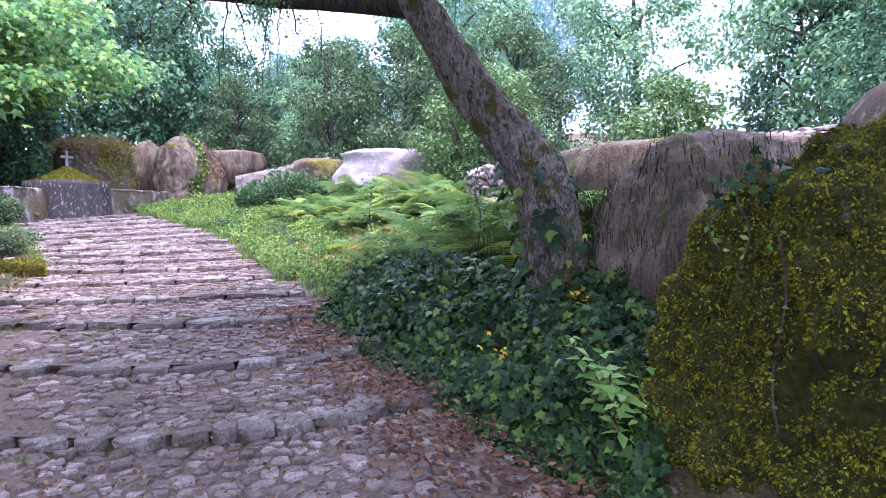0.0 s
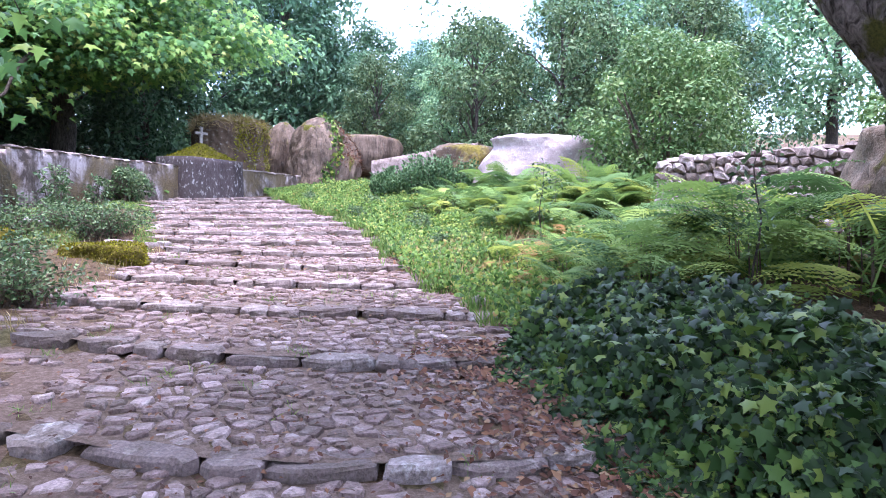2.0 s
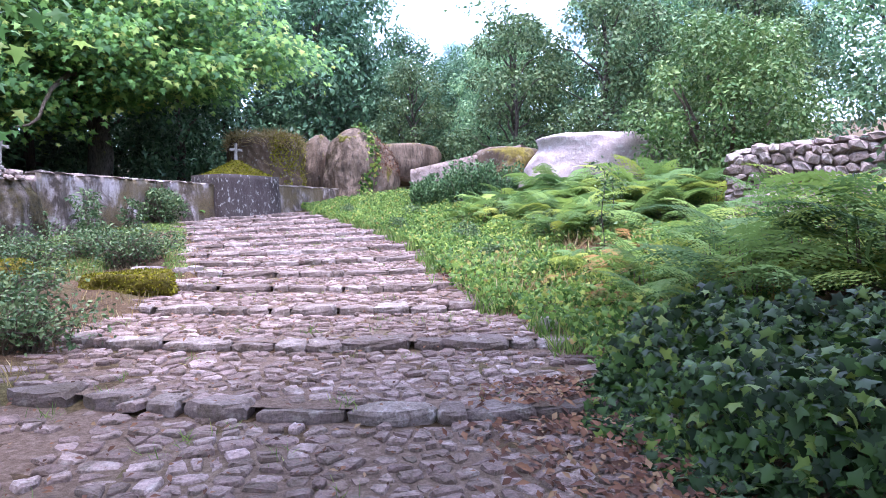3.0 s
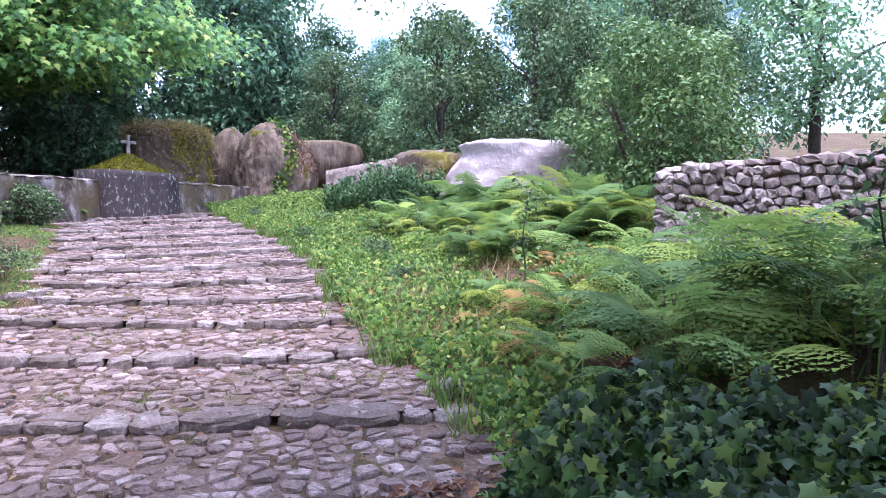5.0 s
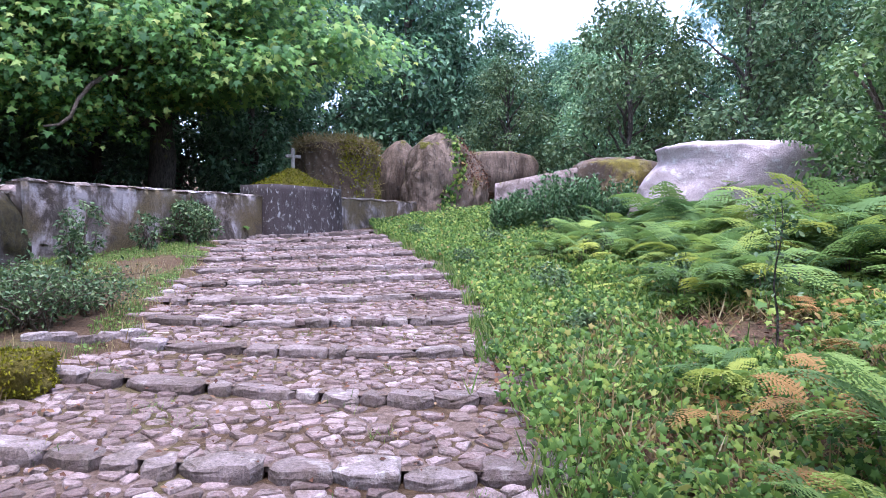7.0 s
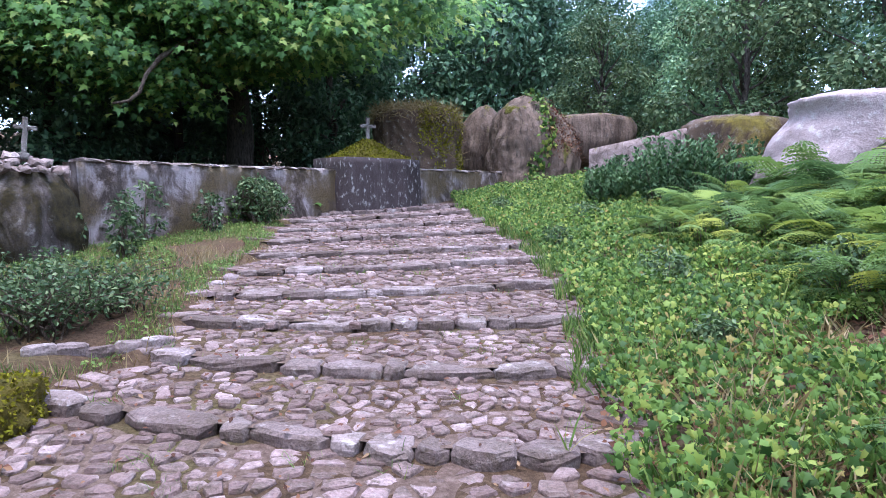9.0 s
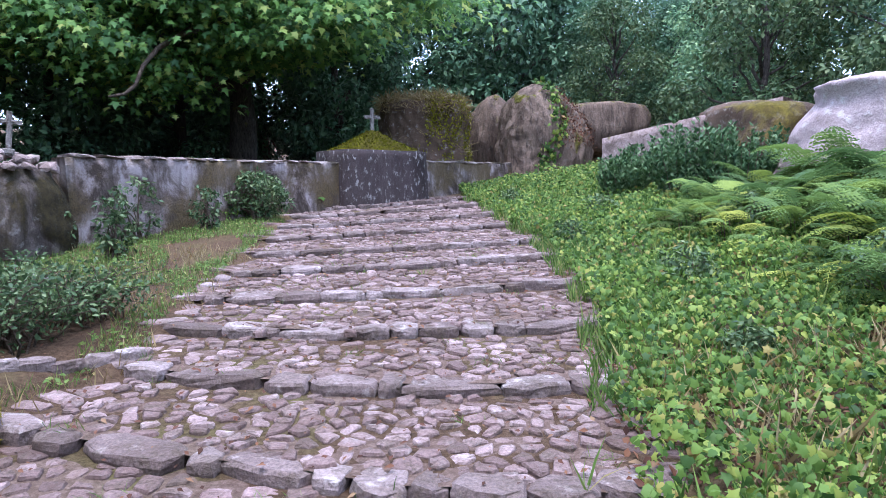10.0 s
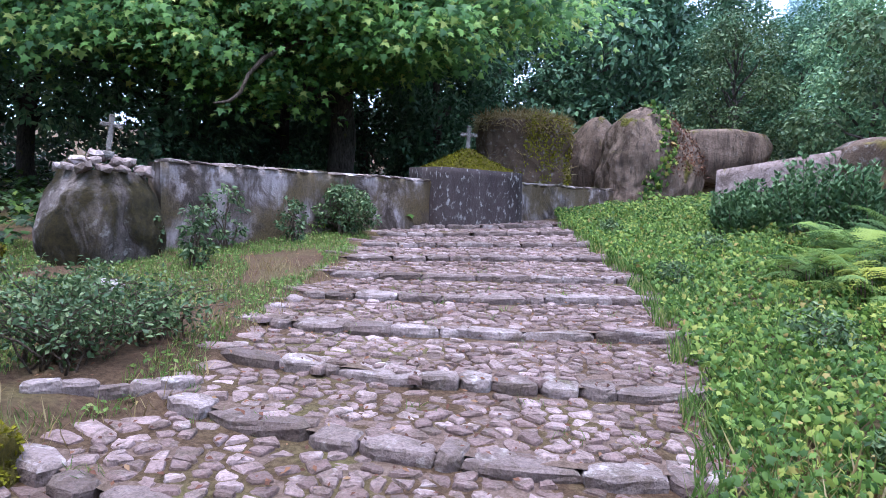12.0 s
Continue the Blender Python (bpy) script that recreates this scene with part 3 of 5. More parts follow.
def stone_block(sx, sy, sz, seed, worn=0.17):
    """A rough block with worn edges, about 44 triangles; origin at its middle."""
    bm = bmesh.new()
    bmesh.ops.create_cube(bm, size=1)
    bmesh.ops.bevel(bm, geom=bm.edges[:], offset=0.2, segments=1, affect="EDGES")
    for v in bm.verts:
        o = noise.noise_vector(v.co * 1.4 + Vector((seed * 5.3, seed, 0)))
        v.co = Vector(((v.co.x + o.x * worn) * sx, (v.co.y + o.y * worn) * sy, (v.co.z + o.z * worn) * sz))
    for f in bm.faces:
        f.smooth = False
    me = bpy.data.meshes.new("stone")
    bm.to_mesh(me)
    bm.free()
    return me


BLOCKS = [stone_block(1, 1, 1, s) for s in range(10)]


def blocks_for(mat):
    out = []
    for me in BLOCKS:
        c = me.copy()
        c.materials.append(mat)
        out.append(c)
    return out


ROUND = []
for s in range(10):
    bm = bmesh.new()
    bmesh.ops.create_icosphere(bm, subdivisions=1, radius=0.62)
    bmesh.ops.subdivide_edges(bm, edges=[e for e in bm.edges if e.index % 4 == 0], cuts=1)
    for v in bm.verts:
        v.co += noise.noise_vector(v.co * 1.8 + Vector((s * 4.1, 0, 3))) * 0.2
        v.co = Vector([max(-0.52, min(0.52, c)) for c in v.co])
    me = bpy.data.meshes.new("round_stone")
    bm.to_mesh(me)
    bm.free()
    me.materials.append(RUBBLE)
    ROUND.append(me)
COPINGS, RUBBLES = blocks_for(COPING), blocks_for(RUBBLE)


def kerb_mesh(seed):
    """A flat-topped slab with an irregular broken outline and chipped edges, of unit size."""
    rng = random.Random(seed)
    n = 9
    ring = []
    for k in range(n):
        w = 2 * math.pi * (k + rng.uniform(-0.22, 0.22)) / n
        c, d = math.cos(w), math.sin(w)
        r = 0.52 * (abs(c) ** 5 + abs(d) ** 5) ** -0.2 * rng.uniform(0.88, 1.04)
        ring.append((c * r, d * r))
    V = []
    for f, z in ((0.94, -0.5), (1.0, 0.12), (0.97, 0.36), (0.84, 0.49)):
        V += [(x * f + rng.uniform(-0.02, 0.02), y * f + rng.uniform(-0.03, 0.03), z + rng.uniform(-0.07, 0.05)) for x, y in ring]
    V.append((rng.uniform(-0.15, 0.15), rng.uniform(-0.1, 0.1), 0.5 + rng.uniform(-0.04, 0.08)))
    F = [(j * n + i, j * n + (i + 1) % n, (j + 1) * n + (i + 1) % n, (j + 1) * n + i) for j in range(3) for i in range(n)]
    F += [(3 * n + i, 3 * n + (i + 1) % n, 4 * n) for i in range(n)]
    me = mesh_of("kerb", V, F)
    me.materials.append(EDGING)
    return me


KERBS = [kerb_mesh(400 + k) for k in range(14)]


def piece(name, me, parent, m):
    ob = new(name, me)
    ob.parent = parent
    ob.matrix_basis = m
    return ob


def wall_run(name, a, b, top_a, top_b, thick, mat, label, coping=True, seed=0):
    """A plastered wall from a to b with a slightly wavy body and a course of thin coping stones."""
    a, b = Vector((*a, 0)), Vector((*b, 0))
    d = (b - a)
    length = d.length
    d.normalize()
    n = Vector((-d.y, d.x, 0))
    cols, rows = max(int(length / 0.12), 4), 10
    verts, faces = [], []
    for side in (1, -1):
        for i in range(cols + 1):
            s = i / cols
            p = a + d * length * s
            top = top_a + (top_b - top_a) * s
            base = ground_z(p.x, p.y) - 0.25
            for j in range(rows + 1):
                z = base + (top - base) * j / rows
                q = p + n * side * (thick / 2 + 0.025 * noise.noise((p.x * 2, p.y * 2, z * 2 + side)) + 0.012 * noise.noise((p.x * 9, p.y * 9, z * 9)) + 0.04 * (1 - j / rows))
                verts.append((q.x, q.y, z))
    w = rows + 1
    o = (cols + 1) * w
    for i in range(cols):
        for j in range(rows):
            faces.append((i * w + j, i * w + j + 1, (i + 1) * w + j + 1, (i + 1) * w + j))
            faces.append((o + i * w + j, o + (i + 1) * w + j, o + (i + 1) * w + j + 1, o + i * w + j + 1))
        faces.append((i * w + rows, o + i * w + rows, o + (i + 1) * w + rows, (i + 1) * w + rows))
    for i in (0, cols):
        for j in range(rows):
            f = (i * w + j, o + i * w + j, o + i * w + j + 1, i * w + j + 1)
            faces.append(f if i else f[::-1])
    ob = part(name, mesh_of(name, verts, faces, True), mat)
    tagged(ob, label, "wall", kind="structure")
    if coping:
        rng = random.Random(seed)
        s = 0.05
        while s < length - 0.1:
            l = rng.uniform(0.22, 0.42)
            p = a + d * min(s + l / 2, length - 0.1)
            z = top_a + (top_b - top_a) * (s + l / 2) / length
            piece("coping_stone", rng.choice(COPINGS), ob,
                  pose(p.x, p.y, z + 0.012, rng.uniform(-3, 3), rng.uniform(-3, 3), math.degrees(math.atan2(d.y, d.x)) + rng.uniform(-3, 3)) @ Matrix.Diagonal((l * 1.03, thick + 0.05, 0.045 * rng.uniform(0.8, 1.4), 1)))
            s += l
    return ob


wall_run("wall_1", (-1.35, 16.35), (1.75, 20.45), 2.60, 2.64, 0.34, PLASTER, "old whitewashed wall with peeling stained plaster and moss")
wall_run("wall_2", (3.25, 21.75), (5.9, 24.7), 2.72, 2.74, 0.34, PLASTER, "low stained plaster wall between the shrine and the boulders", seed=4)
wall_run("wall_3", (7.0, 20.0), (9.05, 17.6), 3.05, 3.5, 0.45, RUBBLE, "low sloping granite wall with a smooth top", coping=False)


def cross(parent_at, height, label, lean=0.0, turn=0.0, plinth=0.08):
    th = thing("stone_cross", label, "cross", parent_at, turn=turn)
    w = height * 0.105

    def bar(name, sx, sy, sz, z, x=0.0, seed=0):
        bm = bmesh.new()
        bmesh.ops.create_cube(bm, size=1)
        bmesh.ops.subdivide_edges(bm, edges=bm.edges[:], cuts=2, use_grid_fill=True)
        for v in bm.verts:
            o = noise.noise_vector(v.co * 3 + Vector((seed, 2, 3)))
            v.co = Vector((v.co.x * sx + o.x * w * 0.16 + x, v.co.y * sy + o.y * w * 0.16, v.co.z * sz + o.z * w * 0.1 + z))
        bmesh.ops.bevel(bm, geom=[e for e in bm.edges if e.calc_face_angle(0) > 0.9], offset=w * 0.12, segments=1, affect="EDGES")
        ob = part(name, bm, CROSS, th)
        ob.rotation_euler = (0, lean, 0)

    bar("shaft", w, w * 0.8, height, height / 2 - 0.02, seed=1)
    bar("crossbar", height * 0.2, w * 0.8, w * 0.95, height * 0.72, -height * 0.14, seed=2)
    bar("crossbar", height * 0.2, w * 0.8, w * 0.95, height * 0.72, height * 0.14, seed=5)
    bar("foot", w * 2.2, w * 2, plinth, plinth / 2 - 0.02, seed=3)
    return th


def shrine():
    """A squat stone shrine, a little wider at its foot, with a domed roof under moss."""
    th = thing("wayside_shrine", "squat dark stone shrine with a moss-covered domed roof", "shrine", (2.46, 21.2, ground_z(2.46, 20.5) - 0.1), turn=39)
    segs, W, Dp, H = 14, 1.06, 0.66, 1.14
    verts, faces = [], []
    ring = []
    for i in range(4 * segs):
        w = 2 * math.pi * i / (4 * segs)
        c, s = math.cos(w), math.sin(w)
        p = 7.0
        r = (abs(c) ** p + abs(s) ** p) ** (-1 / p)
        ring.append((c * r, s * r))
    rows = 9
    for j in range(rows + 1):
        z = H * j / rows
        f = 1.03 - 0.05 * j / rows
        for (x, y) in ring:
            e = 1 + 0.02 * noise.noise((x * 3, y * 3, z * 3)) + 0.008 * noise.noise((x * 12, y * 12, z * 12))
            verts.append((x * W * f * e, y * Dp * f * e, z))
    n = len(ring)
    for j in range(rows):
        for i in range(n):
            faces.append((j * n + i, j * n + (i + 1) % n, (j + 1) * n + (i + 1) % n, (j + 1) * n + i))
    faces.append(tuple(rows * n + i for i in range(n)))
    part("body", mesh_of("body", verts, faces, True), SHRINE, th, "dark lichen-stained stone body")
    verts, faces = [], []
    rows = 12
    for j in range(rows + 1):
        s = j / rows
        f = 0.86 * (1 - s) ** 1.25 + 0.07 * (j == 1) + 0.13 * s ** 0.5
        z = H - 0.03 + 0.45 * (s ** 0.9)
        for (x, y) in ring:
            xr, yr = x * (1 - s) + math.copysign(min(abs(x), 0.8), x) * s, y
            e = 1 + 0.09 * noise.noise((x * 2.2, y * 2.2, z * 3)) + 0.05 * noise.noise((x * 8, y * 8, z * 8))
            verts.append((xr * W * f * e * 0.93, yr * Dp * f * e * 0.95, z + 0.03 * noise.noise((x * 4, y * 4, 3))))
    for j in range(rows):
        for i in range(n):
            faces.append((j * n + i, j * n + (i + 1) % n, (j + 1) * n + (i + 1) % n, (j + 1) * n + i))
    faces.append(tuple(rows * n + i for i in range(n)))
    roof = part("roof", mesh_of("roof", verts, faces, True), ROOFMOSS, th, "domed roof under yellow-brown moss")
    moss_cover(roof, 5000, 0.05, 9)
    return th


shrine()
cross((2.46, 21.2, 3.10), 0.70, "small pale stone cross standing on the shrine's mossy roof", 0.02, 12)


def pillar():
    """A stout rounded masonry pillar with a heap of rough stones on its top."""
    x, y = -1.72, 15.85
    th = thing("masonry_pillar", "stout round masonry pillar with peeling plaster and black moss at the end of the wall", "pillar", (x, y, ground_z(x, y) - 0.15), turn=0)
    verts, faces = [], []
    n, rows, H = 72, 30, 1.15
    for j in range(rows + 1):
        s = j / rows
        for i in range(n):
            w = 2 * math.pi * i / n
            r = 0.66 * (1 + 0.08 * noise.noise((math.cos(w) * 2, math.sin(w) * 2, s * 2)) + 0.06 * noise.noise((math.cos(w) * 5, math.sin(w) * 5, s * 3)) + 0.03 * noise.noise((math.cos(w) * 12, math.sin(w) * 12, s * 9)))
            r *= 0.94 + 0.10 * math.sin(min(s * 1.4, 1) * math.pi) - 0.26 * smooth((s - 0.7) / 0.3)
            verts.append((math.cos(w) * r, math.sin(w) * r, s * H))
    for j in range(rows):
        for i in range(n):
            faces.append((j * n + i, j * n + (i + 1) % n, (j + 1) * n + (i + 1) % n, (j + 1) * n + i))
    faces.append(tuple(rows * n + i for i in range(n)))
    part("shaft", mesh_of("shaft", verts, faces, True), SHRINE_PLASTER, th, "plaster half fallen away over dark mossy stone")
    rng = random.Random(5)
    caps = ROUND
    for ring, count, zz in ((0.46, 12, H + 0.03), (0.3, 8, H + 0.12), (0.08, 3, H + 0.18)):
        for i in range(count):
            w = 2 * math.pi * (i + rng.random() * 0.5) / count
            sz = rng.uniform(0.14, 0.24)
            piece("cap_stone", rng.choice(caps), th, pose(math.cos(w) * ring, math.sin(w) * ring, zz, rng.uniform(-30, 30), rng.uniform(-30, 30), rng.uniform(0, 180)) @ Matrix.Diagonal((sz, sz * 0.8, sz * 0.55, 1)))
    return th


SHRINE_PLASTER = stone_mat("pillar_plaster", (0.016, 0.011, 0.007), (0.30, 0.245, 0.225), moss=0.74, moss_scale=1.3, moss_cols=((0.012, 0.01, 0.004), (0.075, 0.055, 0.015)), streak=0.25, dirt=(0.03, 0.019, 0.012), dirt_amount=0.85, up=0.0)
pillar()
cross((-1.66, 15.85, 2.62), 0.52, "small weathered stone cross leaning on top of the pillar", 0.09, 25)


def drystone_wall():
    """A dry-laid wall of rough rounded stones round a rubble core."""
    a, b = Vector((9.35, 11.25, 0)), Vector((13.2, 5.6, 0))
    d = b - a
    length = d.length
    d.normalize()
    n = Vector((d.y, -d.x, 0))
    if n.x > 0:
        n = -n
    deg = math.degrees(math.atan2(d.y, d.x))
    core = wall_run("wall_4", a[:2], b[:2], 2.60, 3.05, 0.46, RUBBLE, "dry stone wall of rough pale granite stones with mossy joints", coping=False)
    rng = random.Random(11)
    for face in (1, 0):
        z_low = 0.0
        for row in range(13):
            hgt = rng.uniform(0.1, 0.16)
            s = rng.uniform(-0.1, 0.0)
            while s < (length if face else 0.6):
                l = rng.uniform(0.11, 0.26)
                if face:
                    p = a + d * (s + l / 2) + n * 0.25
                    top = 2.62 + 0.48 * (s + l / 2) / length
                    yaw = deg
                else:
                    p = a - d * 0.03 - n * (s + l / 2 - 0.28)
                    top, yaw = 2.62, deg + 90
                z = ground_z(p.x, p.y) + z_low + hgt / 2 - 0.02
                if z < top + 0.02:
                    piece("stone", rng.choice(ROUND), core, pose(p.x, p.y, z + rng.uniform(-0.04, 0.04), rng.uniform(-12, 12), rng.uniform(-22, 22), yaw + rng.uniform(-12, 12)) @ Matrix.Diagonal((l * 1.12, rng.uniform(0.2, 0.28), hgt * rng.uniform(1.1, 1.5), 1)))
                s += l
            z_low += hgt
    s = 0
    while s < length:
        l = rng.uniform(0.25, 0.5)
        p = a + d * (s + l / 2)
        piece("cap_stone", rng.choice(RUBBLES), core, pose(p.x, p.y, 2.66 + 0.48 * s / length, rng.uniform(-5, 5), rng.uniform(-5, 5), deg + rng.uniform(-6, 6)) @ Matrix.Diagonal((l, rng.uniform(0.5, 0.62), 0.1, 1)))
        s += l


drystone_wall()

# ---- trees ----


def crown_points(clumps, count, rng, shell=0.55):
    """Places and outward normals in a crown of uneven clumps."""
    c = np.array([k[:3] for k in clumps], float)
    r = np.array([k[3] for k in clumps], float)
    w = r ** 2 / (r ** 2).sum()
    i = rng.choice(len(clumps), count, p=w)
    d = rng.normal(size=(count, 3))
    d /= np.linalg.norm(d, axis=1, keepdims=True)
    q = shell + (1 - shell) * rng.random(count) ** 0.7
    q *= 1 + 0.25 * rng.normal(size=count) * 0.5
    pts = c[i] + d * (r[i] * q)[:, None] * np.array([1, 1, 0.75])
    return pts, d


def make_crown(name, clumps, count, size, shape, rng, up=0.5):
    p, d = crown_points(clumps, count, rng)
    n = d * 0.5 + rng.normal(size=d.shape) * 0.6 + np.array([0, 0, up])
    spin = d * 0.6 + rng.normal(size=d.shape) * 0.7 + np.array([0, 0, -0.5])
    return scatter(name, *shape, p, n, rng.uniform(0.6, 1.25, len(p)) * size, spin=spin, rng=rng)


def tree_model(seed, height, spread, low, count, leaf, shape, mat, bark, trunk_r, clump_n=22, group="", label="", lean=0.0, forks=7):
    """A tapered trunk with limbs that reach into the clumps of the crown."""
    rng = np.random.default_rng(seed)
    th = thing("tree", label, "tree", group=group)
    clumps = []
    for k in range(clump_n):
        s = (k + 0.5) / clump_n
        z = low + (height - low) * s
        rr = spread * (math.sin(math.pi * min(0.18 + 0.75 * s, 1)) ** 0.8)
        w = 2.4 * k + rng.uniform(-0.5, 0.5)
        q = rr * rng.uniform(0.35, 0.9)
        clumps.append((math.cos(w) * q + lean * z, math.sin(w) * q, z, spread * rng.uniform(0.2, 0.36)))
    top = Vector((lean * height, 0, height * 0.92))
    tubes = [tube(bend((0, 0, -0.4), top, 0, 10, 0.35, seed), [trunk_r * (1 - 0.85 * i / 9) * (1.25 if i == 0 else 1) for i in range(10)], 9, 0.25, seed)]
    for k in range(0, clump_n, max(1, clump_n // forks)):
        c = Vector(clumps[k][:3])
        s = max(0.18, min(0.8, (c.z - low * 0.35) / height - 0.12))
        a = Vector((lean * height * s, 0, height * 0.92 * s))
        tubes.append(tube(bend(a, c, 0.1 * spread, 6, 0.25, seed + k), [trunk_r * (0.42 - 0.07 * i) for i in range(6)], 6))
    part("trunk", mesh_of("trunk", *join_tubes(tubes), True), bark, th)
    part("crown", make_crown("crown", clumps, count, leaf, shape, rng), mat, th)
    return th


from mathutils.bvhtree import BVHTree


def plant_all(model, spots, first=True):
    """Copies of one model at spots of x, y, turn, scale."""
    for n, (x, y, turn, s) in enumerate(spots):
        z = land_z(x, y)
        m = pose(x, y, z, 0, 0, turn) @ Matrix.Scale(s, 4)
        if n == 0:
            model.matrix_basis = m
        else:
            c = copy_thing(model, pose(x, y, z, 0, 0, turn))
            c.scale = (s, s, s)


oak = tree_model(41, 9.5, 3.4, 1.6, 17000, 0.21, DIAMOND, OAK, DARKBARK, 0.22, 48, "woodland trees", "tall green broadleaf tree in the wood, with unseen copies added to shade the stair")
# the last four spots are unseen trees, added to shade the stair
plant_all(oak, [(12.5, 25.5, 0, 0.6), (16.5, 21.5, 70, 1.0), (19.5, 7.0, 200, 1.0), (25.5, 19, 20, 1.15), (24, 2, 90, 1.1),
                (-9.0, 24.5, 40, 1.1), (-14, 17, 130, 1.1), (-12, 6, 210, 1.0), (-10, -7, 10, 1.0), (2, -14, 80, 1.1), (13, -10, 250, 1.0), (-5.2, 3.5, 30, 1.0), (-5.6, 9.2, 150, 1.0), (0.5, -5.5, 220, 1.0), (7.0, -4.0, 75, 1.0)])
dark = tree_model(42, 8.5, 3.0, 0.5, 17000, 0.22, DIAMOND, DARKLEAF, DARKBARK, 0.2, 46, "dark understorey trees", "dense dark evergreen tree in the shade of the wood")
plant_all(dark, [(3.0, 31.5, 0, 1.0), (-1.5, 30.5, 60, 1.0), (7.0, 32.5, 120, 1.3), (-6.5, 29.5, 200, 1.1), (-5.5, 24.5, 250, 0.85), (12.8, 30, 290, 0.6), (10.2, 30.2, 40, 0.62), (15.0, 33, 10, 0.75), (12.0, 35, 200, 0.85), (18.8, 34, 60, 0.9), (9.5, 34.5, 120, 0.8), (21, 27, 12, 0.8), (15.5, 4.8, 80, 0.55), (18, 0.5, 140, 0.75), (22, 10, 12, 0.85), (19, 19, 60, 0.7), (12.5, 1.0, 100, 0.5), (-3.2, 27.2, 15, 0.9), (1.2, 28.6, 95, 0.9),
                 (-9.5, 20.5, 20, 0.9), (-12.5, 27, 75, 1.2), (1.0, 36, 160, 1.3), (-6, 35, 230, 1.4), (17.0, 28, 35, 0.62), (-8.5, 16.5, 100, 0.75), (-15, 12, 10, 1.1)])
# far trees whose haze lies in the leaf colour, not in the air
blue = tree_model(43, 12.0, 2.9, 2.2, 17000, 0.24, DIAMOND, HAZELEAF, DARKBARK, 0.2, 56, "hazy blue-green trees", "tall far tree with a loose feathery crown, distance haze painted into its blue-green leaves")
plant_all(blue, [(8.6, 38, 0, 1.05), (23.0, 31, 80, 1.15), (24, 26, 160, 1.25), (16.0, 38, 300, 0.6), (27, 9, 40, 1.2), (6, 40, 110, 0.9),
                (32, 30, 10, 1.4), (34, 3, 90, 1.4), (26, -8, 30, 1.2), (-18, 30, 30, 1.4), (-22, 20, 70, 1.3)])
grey = tree_model(44, 6.0, 2.3, 0.9, 9500, 0.15, DIAMOND, SHRUBLEAF, DARKBARK, 0.11, 20, "small grey-green trees", "small grey-green tree with thin dark stems behind the pale boulder", forks=12)
plant_all(grey, [(13.3, 20.0, 0, 1.0), (11.2, 22.0, 90, 0.95), (16.2, 17.2, 200, 1.0), (9.6, 27.2, 150, 0.8)])


def bush(name, label, x, y, z0, size, count, leaf, mat, seed, shape=DIAMOND, stems=9, clump_n=26, stem_r=0.03, category="bush"):
    """Stems that spread from one foot under a crown of uneven clumps."""
    rng = np.random.default_rng(seed)
    th = thing(name, label, category, (x, y, z0))
    clumps = []
    for k in range(clump_n):
        w, s = 2.4 * k, (k + 0.5) / clump_n
        q = math.sqrt(rng.uniform(0.05, 1.0)) * 0.8
        zz = size[2] * (0.13 + 0.74 * s) * (1.05 - 0.35 * q * q)
        f = math.sin(math.pi * (0.2 + 0.62 * s))
        clumps.append((math.cos(w) * q * size[0] * f, math.sin(w) * q * size[1] * f, zz, min(size) * rng.uniform(0.2, 0.34)))
    tubes = []
    for k in range(stems):
        c = clumps[(k * 5) % clump_n]
        tubes.append(tube(bend((0.08 * math.cos(k), 0.08 * math.sin(k), -0.15), c[:3], 0.1, 6, 0.12, seed + k), [stem_r * (1.2 - 0.18 * i) for i in range(6)], 5))
    part("branchwork", mesh_of("branchwork", *join_tubes(tubes), True), TWIG, th)
    part("foliage", make_crown("foliage", clumps, count, leaf, shape, rng), mat, th)
    return th


bush("round_bush", "big rounded light-green evergreen bush behind the dry stone wall", 11.6, 13.6, land_z(11.6, 13.6), (2.1, 2.0, 4.5), 17000, 0.12, BUSHLEAF, 51, clump_n=44, stem_r=0.06)
bush("round_bush", "rounded light-green bush behind the leaning tree", 13.6, 9.0, land_z(13.6, 9.0), (1.8, 1.6, 3.6), 9000, 0.13, BUSHLEAF, 52, clump_n=34, stem_r=0.05)
bush("wall_shrub", "grey-green shrub growing in front of the plaster wall", 0.72, 18.35, ground_z(0.72, 18.35), (0.58, 0.42, 0.9), 2100, 0.075, SHRUBLEAF, 53, stems=12)
bush("wall_shrub", "low yellow-green shrub at the foot of the wall", 0.1, 18.3, ground_z(0.1, 18.3), (0.3, 0.28, 0.42), 1500, 0.05, COVER, 54)
for n, (x, y, s) in enumerate([(-0.55, 16.7, 0.95), (-0.35, 15.4, 0.75), (-1.2, 15.9, 0.55), (0.15, 17.4, 0.7)]):
    bush("young_shrub", "thin young shrub with grey-green leaves before the wall", x, y, ground_z(x, y), (0.28 * s + 0.1, 0.3 * s, s * 1.1), 380, 0.075, SHRUBLEAF, 60 + n, clump_n=14, stem_r=0.012)


